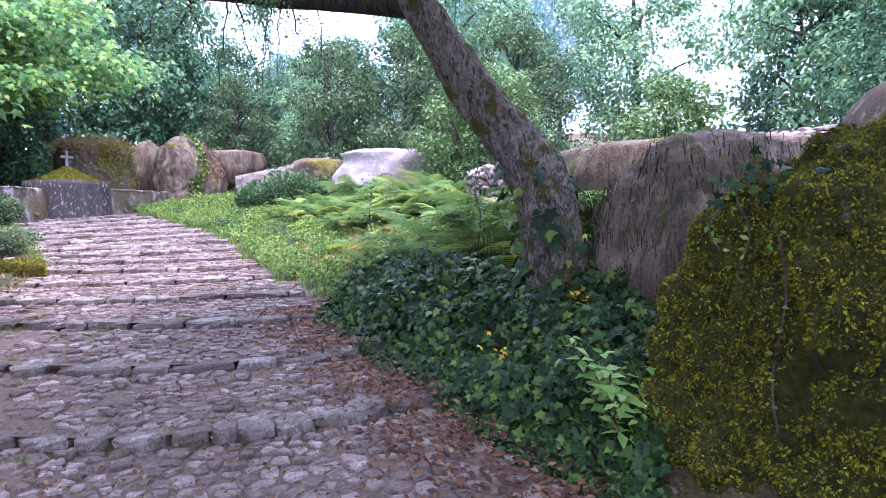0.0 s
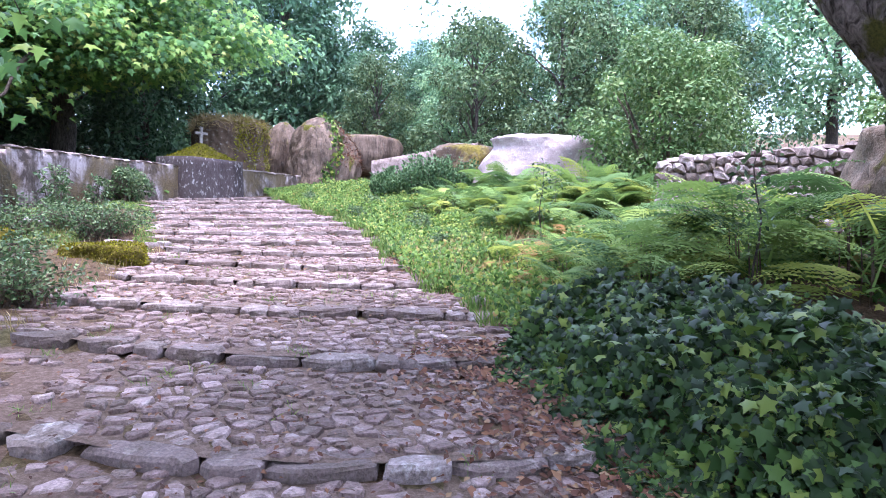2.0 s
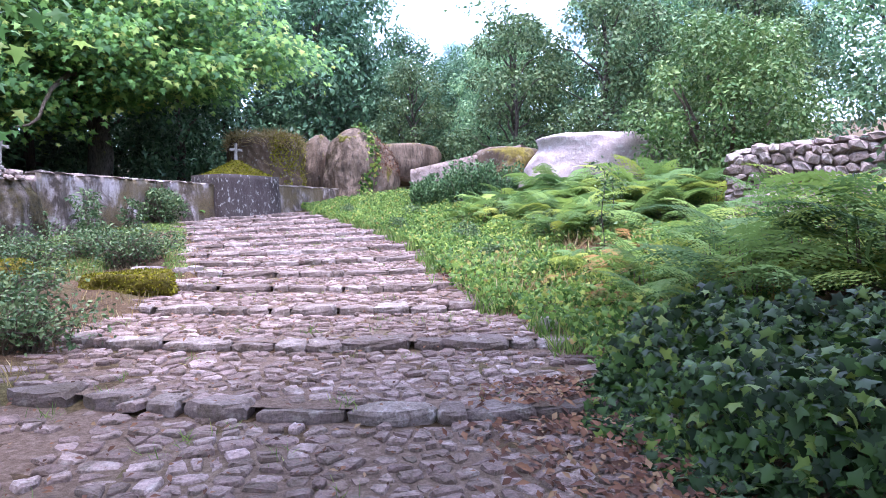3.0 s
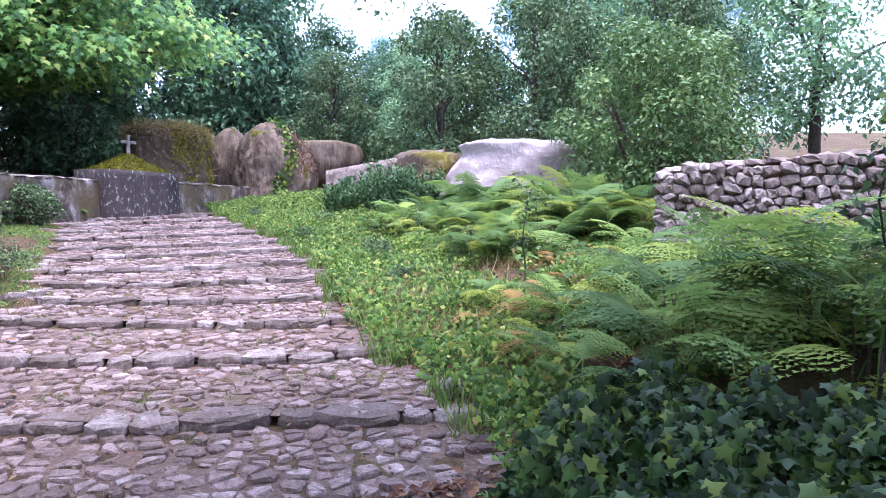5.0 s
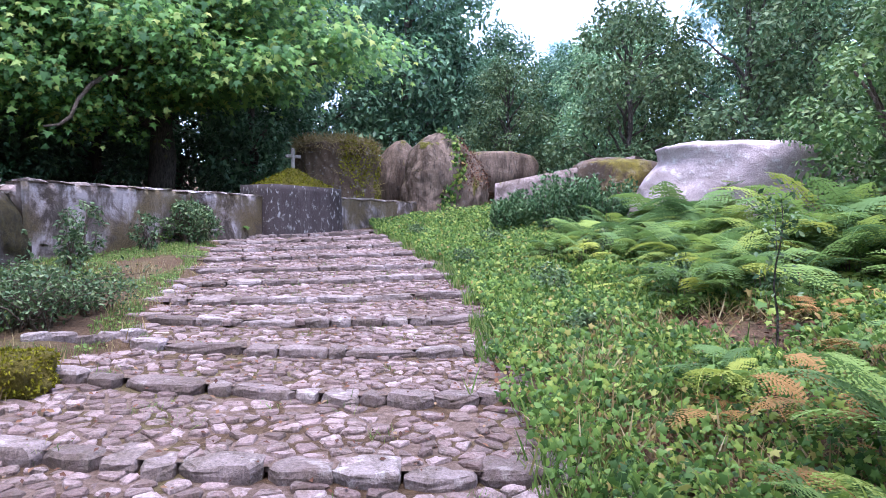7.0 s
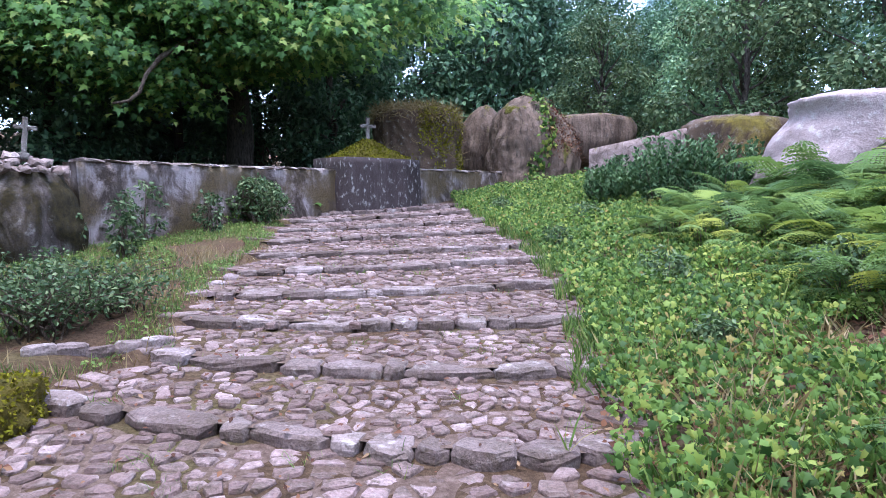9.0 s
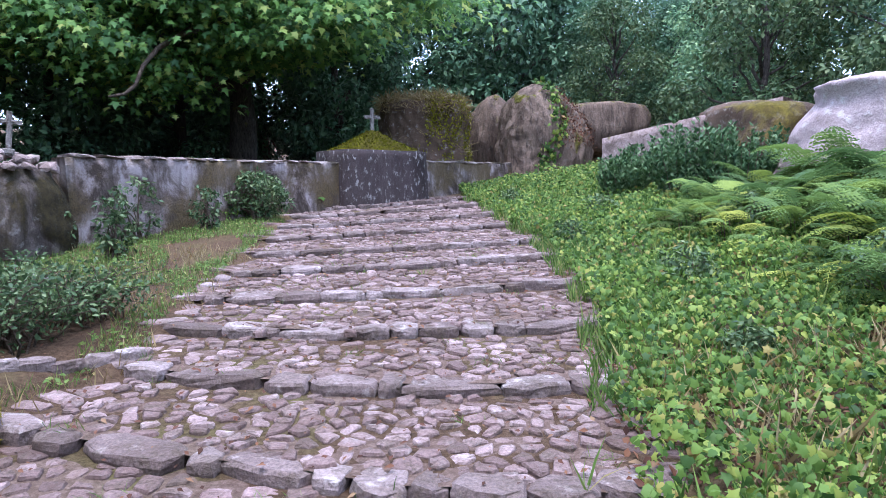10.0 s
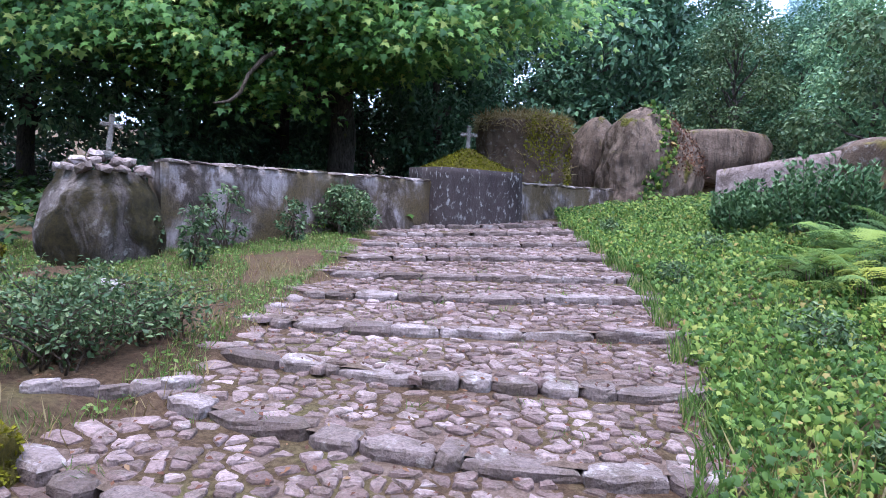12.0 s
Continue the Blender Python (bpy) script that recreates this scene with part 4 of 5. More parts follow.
def thorn_shrub(x, y, seed, h=0.55, count=1050):
    """A tangle of thin dark twigs with small sparse leaves."""
    rng = np.random.default_rng(seed)
    th = thing("thorny_shrub", "low tangled shrub of thin dark twigs with small dull leaves", "shrub", (x, y, ground_z(x, y)), group="thorny shrubs beside the stair")
    tubes, P, D = [], [], []
    for k in range(40):
        w, q = rng.uniform(0, 6.28), rng.uniform(0.15, 0.68)
        b = (math.cos(w) * q, math.sin(w) * q, h * rng.uniform(0.35, 1.05))
        pts = bend((rng.uniform(-0.2, 0.2), rng.uniform(-0.2, 0.2), -0.05), b, 0.08, 7, 0.14, seed + k)
        tubes.append(tube(pts, [0.009 * (1.1 - 0.14 * i) for i in range(7)], 4))
        for i in range(2, 7):
            for _ in range(count // 130):
                P.append(np.array(pts[i]) + rng.normal(size=3) * 0.05)
                D.append(rng.normal(size=3) + np.array([0, 0, 0.8]))
    part("branchwork", mesh_of("branchwork", *join_tubes(tubes), True), TWIG, th)
    part("foliage", scatter("foliage", *DIAMOND, P, D, rng.uniform(0.03, 0.06, len(P)), rng=rng), SHRUBLEAF, th)


for n, (x, y) in enumerate([(-0.45, 10.1), (-0.6, 11.9), (0.35, 12.1), (-1.2, 10.0), (-0.2, 12.9), (-1.3, 12.6), (-0.75, 9.1), (0.55, 12.7), (-1.9, 11.3), (-2.2, 13.4), (-0.1, 8.9)]):
    thorn_shrub(x, y, 70 + n, 0.3 + 0.16 * ((n * 7) % 3) / 2)


def rosemary(x, y, seed, s):
    """Upright needle-leaved stems in a tight tuft."""
    rng = np.random.default_rng(seed)
    th = thing("rosemary_bush", "dense upright grey-green rosemary bush among the ground ivy", "bush", (x, y, ground_z(x, y)), group="rosemary bushes")
    P, D, S, tubes = [], [], [], []
    for k in range(150):
        w, q = rng.uniform(0, 6.28), math.sqrt(rng.random()) * 0.62 * s
        base = np.array([math.cos(w) * q * 0.6, math.sin(w) * q * 0.6, 0])
        tip = np.array([math.cos(w) * q * 1.15, math.sin(w) * q * 1.15, s * rng.uniform(0.45, 1.25)])
        if k % 3 == 0:
            tubes.append(tube([base, tip], [0.008, 0.004], 4))
        for i in range(34):
            f = 0.25 + 0.75 * rng.random()
            a = rng.uniform(0, 6.28)
            P.append(base + (tip - base) * f)
            o = np.array([math.cos(a), math.sin(a), 0.9])
            S.append(o)
            D.append(np.cross(o, rng.normal(size=3)))
    part("branchwork", mesh_of("branchwork", *join_tubes(tubes)), TWIG, th)
    part("needles", scatter("needles", *DIAMOND, P, D, rng.uniform(0.06, 0.1, len(P)), spin=np.array(S), rng=rng), ROSEMARY, th)


for n, (x, y, s) in enumerate([(6.7, 18.4, 0.6), (7.45, 17.5, 1.0), (7.3, 18.9, 0.7), (8.0, 17.0, 0.95)]):
    rosemary(x, y, 90 + n, s)


def maple():
    """The broad plane-like maple behind the wall: low spreading limbs, layers of lobed leaves."""
    rng = np.random.default_rng(7)
    x0, y0 = -1.2, 25.6
    th = thing("maple_tree", "broad spreading maple with layered bright green lobed leaves overhanging the wall", "tree", (x0, y0, land_z(x0, y0)))
    tubes = [tube(bend((0, 0, -0.4), (0.4, -0.3, 7.0), 0, 9, 0.3, 3), [0.42, 0.36, 0.33, 0.3, 0.27, 0.24, 0.2, 0.15, 0.1], 12, 0.3)]
    clumps = []
    limbs = [(-4.5, -4.2, 3.1), (-2.0, -4.6, 2.9), (0.5, -4.8, 3.5), (2.6, -4.2, 3.2), (4.4, -3.4, 3.7), (-5.5, -1.5, 3.8), (5.0, -1.0, 4.6), (-6.5, -4.8, 3.6), (-3.2, -4.8, 4.4), (1.6, -4.6, 4.7), (3.6, -4.0, 5.3), (-0.6, -4.7, 4.4), (-7.5, -3.0, 4.6),
             (-3.5, -3.0, 6.4), (0.0, -3.6, 6.8), (3.0, -2.8, 6.6), (-6.0, -2.5, 6.6), (1.5, -0.5, 8.6), (-2.5, -0.5, 8.8), (4.6, 0.8, 7.6), (-5.0, 1.0, 8.6), (0, -4.6, 5.6), (-2.2, -3.4, 8.0),
             (-7.5, -6.5, 6.0), (-4.6, -6.4, 6.4), (2.0, -3.8, 8.2), (-8.2, -3.0, 7.6)]
    for k, (x, y, z) in enumerate(limbs):
        a = (0.05 * x, 0.05 * y, min(2.4 + 0.3 * z, z - 0.5))
        tubes.append(tube(bend(a, (x, y, z), 0.35, 8, 0.35, k), [0.13 * (1.1 - 0.14 * i) for i in range(8)], 7, 0.2, k))
        for j in range(5):
            s = 0.4 + 0.16 * j
            clumps.append((a[0] + (x - a[0]) * s + rng.normal() * 0.5, a[1] + (y - a[1]) * s + rng.normal() * 0.5, a[2] + (z - a[2]) * s + 0.25 + rng.normal() * 0.25, rng.uniform(0.75, 1.25)))
    g = Vector((x0, y0, land_z(x0, y0)))
    bare = [Vector(p) - g for p in ((-2.2, 20.0, 3.86), (-1.95, 20.1, 3.92), (-1.78, 20.2, 4.1), (-1.68, 20.3, 4.45), (-1.6, 20.9, 4.9), (-1.4, 22.4, 5.6), (-1.2, 25.0, 6.0))]
    part("bare_limb", mesh_of("bare_limb", *tube(bare, [0.018, 0.03, 0.034, 0.036, 0.045, 0.07, 0.1], 8, 0.2), True), TWIG, th, "pale bare limb")
    part("trunk", mesh_of("trunk", *join_tubes(tubes), True), DARKBARK, th, "dark mossy trunk and limbs")
    c = np.array([k[:3] for k in clumps])
    r = np.array([k[3] for k in clumps])
    i = rng.integers(0, len(clumps), 62000)
    o = rng.normal(size=(62000, 3)) * np.array([0.62, 0.62, 0.24])
    p = c[i] + o * r[i][:, None]
    p[:, 2] -= 0.10 * (o[:, 0] ** 2 + o[:, 1] ** 2) * r[i]
    n = rng.normal(size=o.shape) * 0.45 + np.array([0.1, -0.75, 0.75]) + o * 0.25
    spin = o + rng.normal(size=o.shape) * 0.4 + np.array([0, -0.3, -0.5])
    part("crown", scatter("crown", *MAPLELEAF, p, n, rng.uniform(0.11, 0.21, len(p)), spin=spin, rng=rng), MAPLE, th)


maple()


def hanging_branch():
    """The end of a maple bough that hangs into view from above."""
    rng = np.random.default_rng(17)
    th = thing("hanging_maple_branch", "hanging maple branch with bright yellow-green lobed leaves", "branch", (-0.05, 7.5, 0))
    tubes, P, N, S = [], [], [], []
    for k in range(9):
        a = Vector((-0.75 + 0.1 * k * 0.5, 0.0, 5.2 - 0.12 * k))
        b = Vector((rng.uniform(-0.7, 0.42), rng.uniform(-0.5, 0.5), rng.uniform(1.75, 3.4)))
        pts = bend(a, b, 0.15, 9, 0.15, k)
        tubes.append(tube(pts, [0.016 * (1.1 - 0.11 * i) for i in range(9)], 5))
        for i in range(2, 9):
            for _ in range(20):
                P.append(np.array(pts[i]) + rng.normal(size=3) * np.array([0.15, 0.15, 0.14]))
                N.append(np.array([rng.normal() * 0.5 + 0.1, -0.7 + rng.normal() * 0.5, 0.5 + rng.normal() * 0.4]))
                S.append(np.array([rng.normal() * 0.5, rng.normal() * 0.4, -1.0]))
    tubes.append(tube(bend((-4.0, 0.2, 5.9), (0.1, 0, 4.6), 0.25, 10, 0.2, 3), [0.06 * (1.1 - 0.09 * i) for i in range(10)], 7))
    part("twigs", mesh_of("twigs", *join_tubes(tubes), True), TWIG, th)
    part("foliage", scatter("foliage", *MAPLELEAF, P, N, rng.uniform(0.07, 0.13, len(P)), spin=np.array(S), rng=rng), MAPLE, th)


hanging_branch()


def leaning_tree():
    """The old leaning trunk by the boulders: gnarled, mossy, ivy round its foot, a level limb above."""
    rng = np.random.default_rng(19)
    th = thing("leaning_tree", "gnarled mossy tree leaning over the stair, ivy round its foot", "tree", (0, 0, 0))
    spine = [(4.3, 3.95, 0.1), (4.26, 3.94, 0.54), (4.24, 3.98, 0.94), (4.22, 4.03, 1.34), (4.2, 4.08, 1.7), (4.14, 4.17, 2.03), (4.01, 4.32, 2.32), (3.86, 4.47, 2.58), (3.73, 4.61, 2.85), (3.61, 4.73, 3.16), (3.5, 4.83, 3.42), (3.28, 5.03, 3.94), (2.9, 5.4, 4.7), (2.7, 5.7, 5.6)]
    spine = [(x * 1.145, y * 1.145, 1.66 + (z - 1.66) * 1.145 - (0.25 if z < 0.3 else 0)) for x, y, z in spine]
    radii = [0.4, 0.33, 0.29, 0.285, 0.285, 0.275, 0.255, 0.23, 0.215, 0.2, 0.19, 0.175, 0.14, 0.1]
    pts, rr = [], []
    for i in range(len(spine) - 1):
        for k in range(7):
            pts.append(Vector(spine[i]).lerp(Vector(spine[i + 1]), k / 7))
            rr.append(radii[i] + (radii[i + 1] - radii[i]) * k / 7)
    V, F = tube(pts, rr, 56, 0.0)
    out = []
    for n, v in enumerate(V):
        c = pts[n // 56]
        d = Vector(v) - c
        w = 2 * math.pi * (n % 56) / 56 + 0.5 * c.z
        k = 1 + 0.13 * noise.noise((math.cos(w) * 1.6, math.sin(w) * 1.6, c.z * 1.4)) + 0.10 * noise.noise((math.cos(w) * 4.5, math.sin(w) * 4.5, c.z * 1.5 + 4)) + 0.2 * abs(noise.noise((math.cos(w) * 5, math.sin(w) * 5, c.z * 2.0))) + 0.05 * noise.noise((math.cos(w) * 14, math.sin(w) * 14, c.z * 7))
        out.append(c + d * k)
    part("trunk", mesh_of("trunk", out, F, True), BARK, th, "thick gnarled bark with patches of yellow moss")
    limbs = [tube(bend((3.95, 5.6, 3.84), (1.7, 7.8, 4.2), 0.02, 9, 0.12, 2), [0.11 * (1.1 - 0.09 * i) for i in range(9)], 9, 0.3),
             tube(bend((3.5, 6.4, 5.2), (3.7, 9.4, 4.6), 0.35, 9, 0.2, 5), [0.07 * (1.1 - 0.1 * i) for i in range(9)], 7, 0.2),
             tube(bend((3.9, 6.0, 4.4), (6.0, 7.1, 5.2), 0.3, 9, 0.2, 8), [0.07 * (1.1 - 0.1 * i) for i in range(9)], 7, 0.2)]
    P = []
    for k in range(46):
        if k < 14:
            a = (rng.uniform(1.2, 2.8), 0, 3.6)
            a = (a[0] + 0.6, 5.9 + (3.38 - a[0]) / 2.38 * 1.7, 4.05)
            b = (a[0] + rng.normal() * 0.3, a[1] + rng.normal() * 0.4, rng.uniform(3.1, 4.7))
        elif k < 30:
            s = rng.uniform(0.35, 1.0)
            a = (3.5 + 0.2 * s, 6.4 + 3.0 * s, 5.2 - 0.5 * s)
            b = (a[0] + rng.normal() * 0.35, a[1] + rng.normal() * 0.35, rng.uniform(3.3, 4.9))
        else:
            s = rng.uniform(0.4, 1.0)
            a = (3.9 + 2.1 * s, 6.0 + 1.1 * s, 4.4 + 0.8 * s + 0.2)
            b = (a[0] + rng.normal() * 0.5, a[1] + rng.normal() * 0.5, rng.uniform(4.1, 5.4))
        tw = bend(a, b, 0.06, 6, 0.12, k)
        limbs.append(tube(tw, [0.012 * (1.1 - 0.16 * i) for i in range(6)], 4))
        for i in range(1, 6):
            for _ in range(30):
                P.append(np.array(tw[i]) + rng.normal(size=3) * 0.10)
    part("branchwork", mesh_of("branchwork", *join_tubes(limbs), True), DARKBARK, th)
    P = np.array(P)
    # unseen crown above the view, added to shade the foot of the stair
    clumps = [(3.0 + 4.2 * math.cos(2.4 * k) * math.sqrt((k + 1) / 60), 3.6 + 4.8 * math.sin(2.4 * k) * math.sqrt((k + 1) / 60), 6.5 + 1.5 * rng.random(), rng.uniform(0.8, 1.2)) for k in range(60)]
    part("crown", make_crown("crown", clumps, 32000, 0.22, DIAMOND, rng), OAK, th, "broad unseen crown added high over the stair to shade it")
    part("foliage", scatter("foliage", *DIAMOND, P, rng.normal(size=P.shape) + np.array([0, 0, 0.7]), rng.uniform(0.035, 0.065, len(P)), rng=rng), OAK, th)
    # ivy climbing the foot
    Q, N = [], []
    for _ in range(300):
        z = rng.uniform(0.5, 2.3) if rng.random() < 0.5 else rng.uniform(0.45, 1.2)
        k = min(range(len(pts)), key=lambda i: abs(pts[i].z - z))
        w = rng.uniform(0, 6.28)
        r = rr[k] * 1.22 + 0.04
        Q.append((pts[k].x + math.cos(w) * r, pts[k].y + math.sin(w) * r, z))
        N.append((math.cos(w) + rng.normal() * 0.3, math.sin(w) + rng.normal() * 0.3, 0.5))
    part("ivy", scatter("ivy", *IVYLEAF, Q, N, rng.uniform(0.07, 0.17, len(Q)), spin=np.tile([0.0, 0, -1], (len(Q), 1)) + rng.normal(size=(len(Q), 3)) * 0.4, rng=rng), IVY, th, "ivy climbing the trunk")
    th.matrix_basis = Matrix.Translation((0, 0, 1.66)) @ Matrix.Scale(0.855, 4) @ Matrix.Translation((0, 0, -1.66))


leaning_tree()

# ---- ferns ----


def frond_mesh(seed, length=1.0, pairs=17, droop=0.35):
    """One bracken frond: an arched midrib with paired, notched leaflets; it grows along +x."""
    rng = random.Random(seed)
    V, F = [], []

    def mid(s):
        return Vector((length * s * (1 - 0.12 * s), 0, length * (0.55 * s - droop * 1.9 * s * s)))

    for k in range(12):
        s = k / 11
        p = mid(s)
        w = 0.007 * (1 - s) + 0.002
        V += [p + Vector((0, w, 0)), p + Vector((0, -w, 0.003))]
    F += [(2 * k, 2 * k + 1, 2 * k + 3, 2 * k + 2) for k in range(11)]
    for k in range(pairs):
        s = 0.2 + 0.79 * k / (pairs - 1)
        c = mid(s)
        l = length * 0.29 * (1 - ((s - 0.2) / 0.8) ** 1.25) * min(1, 0.5 + (s - 0.2) * 4) + 0.015
        for side in (1, -1):
            d = Vector((0.42, side * 0.9, -0.12 + rng.uniform(-0.12, 0.06))).normalized()
            a = Vector((0.9, -side * 0.42, 0)).normalized()
            n = max(3, int(8 * l / (0.29 * length)))
            step = l / n
            for j in range(n):
                f = j / n
                q = c + d * l * f + Vector((0, 0, -0.25 * l * f * f))
                wd = (0.15 * l * (1 - f) ** 0.8 + 0.006 * length) * rng.uniform(0.85, 1.1)
                for e in (1, -1):
                    o = len(V)
                    V += [q, q + a * e * wd + d * step * 0.9 + Vector((0, 0, rng.uniform(-0.012, 0.006))), q + d * step * 0.95]
                    F.append((o, o + 1, o + 2) if e * side < 0 else (o, o + 2, o + 1))
    me = mesh_of("frond", V, F)
    return me


FRONDS = []
for k in range(4):
    me = frond_mesh(k, 1.0, 18 + k, 0.26 + 0.06 * k)
    me.materials.append(FERN)
    FRONDS.append(me)
DEADFRONDS = []
for k in range(2):
    me = frond_mesh(20 + k, 1.0, 15, 0.45)
    me.materials.append(DEADFERN)
    DEADFRONDS.append(me)


STEM = mesh_of("stem", *tube([(0, 0, 0), (0.01, 0, 0.5), (0, 0.02, 1)], [0.008, 0.007, 0.005], 5))
STEM.materials.append(TWIG)


def fern(x, y, size, count, seed, dead=False, tilt=0):
    rng = random.Random(seed)
    th = thing("fern", "brown withered bracken fern" if dead else "green bracken fern with arching feathery fronds", "fern", (x, y, ground_z(x, y)), group="bracken ferns on the bank")
    for k in range(count):
        s = size * rng.uniform(0.7, 1.1)
        piece("frond", rng.choice(DEADFRONDS if dead else FRONDS), th, pose(rng.uniform(-0.08, 0.08), rng.uniform(-0.08, 0.08), size * rng.uniform(0.0, 0.45), rng.uniform(-15, 15), rng.uniform(-35, 5), 360 * k / count + rng.uniform(-25, 25)) @ Matrix.Scale(s, 4))
    for k in range(3):
        piece("stem", STEM, th, pose(0.05 * math.cos(2 * k), 0.05 * math.sin(2 * k), -0.05) @ Matrix.Diagonal((1, 1, size * 0.45, 1)))


rf = random.Random(3)
for n in range(90):
    x, y = rf.uniform(6.2, 10.0), rf.uniform(11.4, 16.4)
    fern(x, y, rf.uniform(0.55, 0.9) + 0.5 * smooth((x - 7.3) / 1.3), 9, 500 + n)
for n, (x, y, s) in enumerate([(4.9, 7.0, 1.0), (5.4, 7.6, 1.1), (5.9, 6.9, 1.15), (6.4, 7.8, 1.1), (5.3, 6.2, 1.0), (6.1, 8.6, 0.95), (6.9, 8.9, 0.9), (5.8, 5.6, 1.05), (6.8, 7.0, 1.2),
                              (7.4, 8.2, 1.1), (7.3, 9.8, 0.9), (5.1, 8.5, 0.7), (6.3, 6.1, 1.2), (7.0, 6.1, 1.2), (7.9, 7.4, 1.2), (4.35, 7.4, 0.5), (4.6, 8.1, 0.5), (4.3, 6.7, 0.55), (5.0, 9.6, 0.45)]):
    fern(x, y, s * 1.2, 12, 360 + n)
for n, (x, y, s) in enumerate([(4.6, 8.2, 0.5), (5.0, 8.9, 0.55), (5.5, 9.2, 0.5), (6.2, 9.6, 0.5), (5.2, 7.2, 0.55), (4.7, 9.3, 0.4), (6.8, 10.6, 0.45), (7.6, 10.9, 0.5)]):
    fern(x, y, s, 6, 400 + n, True)

# ---- ground cover ----


def spread(count, rng, xr, yr, keep):
    out = []
    while len(out) < count:
        x, y = rng.uniform(*xr), rng.uniform(*yr)
        if keep(x, y):
            out.append((x, y))
    return out


def carpet(name, label, category, spots, height, shape, size, mat, rng, up=0.9, out=0.5, stand=0.0):
    """Leaves in a low uneven layer over the ground; one object of many small pieces."""
    P, N = [], []
    for x, y in spots:
        h = height * (0.4 + 0.6 * rng.random()) * (0.65 + 0.7 * (noise.noise((x * 1.3, y * 1.3, 4)) + 0.3))
        P.append((x, y, ground_z(x, y) + max(h, 0.01) + stand))
        N.append((rng.normal() * out, rng.normal() * out - 0.25, up))
    me = scatter(name, *shape, P, N, rng.uniform(size[0], size[1], len(P)), rng=rng)
    return tagged(part(name, me, mat), label, category, kind="stuff")


R = np.random.default_rng(23)


def in_ivy(x, y):
    d = x - edge_right(y) + 0.12 + 0.18 * noise.noise((x * 2, y * 2, 7))
    far = 1.8 + 0.5 * noise.noise((y, 3, 1))
    return 0 < d < far * (0.75 if y > 5 else 1) and x < 1.5 * y - 0.02


def mound(x, y):
    d = x - edge_right(y)
    return 0.25 * smooth(d / 0.35)


ivy_spots = spread(19000, R, (2.2, 6.2), (1.6, 6.8), in_ivy)
P, N = [], []
for x, y in ivy_spots:
    f = R.random()
    P.append((x - 0.05, y, ground_z(x, y) + 0.02 + mound(x, y) * (0.1 + 1.0 * f ** 0.6) * (0.7 + 0.9 * (noise.noise((x * 2, y * 2, 1)) + 0.6 * noise.noise((x * 5.5, y * 5.5, 3)) + 0.35))))
    N.append((-0.45 + R.normal() * 0.6, -0.35 + R.normal() * 0.6, 0.7))
tagged(part("ivy", scatter("ivy", *IVYLEAF, P, N, 0.035 + 0.065 * R.random(len(P)) ** 1.5, spin=np.tile([-0.5, -0.4, -0.6], (len(P), 1)) + R.normal(size=(len(P), 3)) * 0.45, rng=R), IVY),
       "thick bed of dark green ivy spilling over the edge of the stair", "ivy", kind="stuff")


def in_cover(x, y):
    d = x - edge_right(y) + 0.02 + 0.16 * noise.noise((x * 2.5, y * 2.5, 3))
    return 0 < d < 4.4 and noise.noise((x * 0.6, y * 0.6, 9)) > -0.5


carpet("ground_ivy", "light green ground ivy covering the bank beside the stair", "ground cover", spread(42000, R, (3.4, 9.0), (6.8, 23.5), in_cover), 0.2, ROUNDLEAF, (0.022, 0.06), COVER, R, 0.7, 0.75)
carpet("trailing_ivy", "trailing green ivy woven through the ground cover", "ground cover", spread(46000, R, (3.4, 9.0), (6.8, 23.5), in_cover), 0.25, IVYLEAF, (0.02, 0.064), COVER, R, 0.6, 0.8)
CLUMPS = [(5.0, 15.5, 0.22), (5.4, 13.2, 0.26), (6.3, 12.0, 0.3), (5.9, 17.2, 0.25), (5.0, 19.5, 0.2), (6.8, 14.6, 0.3), (4.95, 11.4, 0.18)]
carpet("understorey", "dark low undergrowth on the bank under the ferns", "undergrowth", spread(17000, R, (5.5, 14), (4.5, 25), lambda x, y: x > edge_right(min(y, 22)) + 2.3), 0.25, IVYLEAF, (0.05, 0.11), COVER, R)


def grass(name, label, spots, length, mat, rng, lean=0.35):
    P = [(x, y, ground_z(x, y) - 0.01) for x, y in spots]
    up = np.column_stack([rng.normal(size=len(P)) * lean, rng.normal(size=len(P)) * lean, np.ones(len(P))])
    nn = np.cross(up, rng.normal(size=up.shape))
    me = scatter(name, *BLADE, P, nn, rng.uniform(length[0], length[1], len(P)), spin=up, rng=rng)
    return tagged(part(name, me, mat), label, "grass", kind="stuff")


def left_lawn(x, y):
    return x < edge_left(y) - 0.1 + 0.2 * noise.noise((x * 2, y * 2, 1)) and noise.noise((x * 0.9, y * 0.9, 5)) > -0.35 and ((y - 16.3) < (x + 1.4) * 1.3 or (x < -2.1 and y < 16.5))


grass("grass", "short green grass on the slope below the wall", spread(72000, R, (-9.0, 1.2), (11.0, 19.5), left_lawn), (0.04, 0.12), GRASS, R)
grass("dry_grass", "thin dry straw-coloured grass at the stair's edge", spread(3000, R, (-3.0, 1.3), (6.5, 16.0), lambda x, y: -2.2 < x - edge_left(y) < 0.05 and noise.noise((x, y, 8)) > -0.1), (0.05, 0.16), STRAW, R)
grass("edge_grass", "tufts of green and yellow grass along the ground ivy", spread(4200, R, (3.0, 5.4), (7.4, 21.0), lambda x, y: -0.18 < x - edge_right(y) < 0.45 and noise.noise((x * 1.7, y * 1.7, 2)) > 0.02), (0.07, 0.24), GRASS, R)
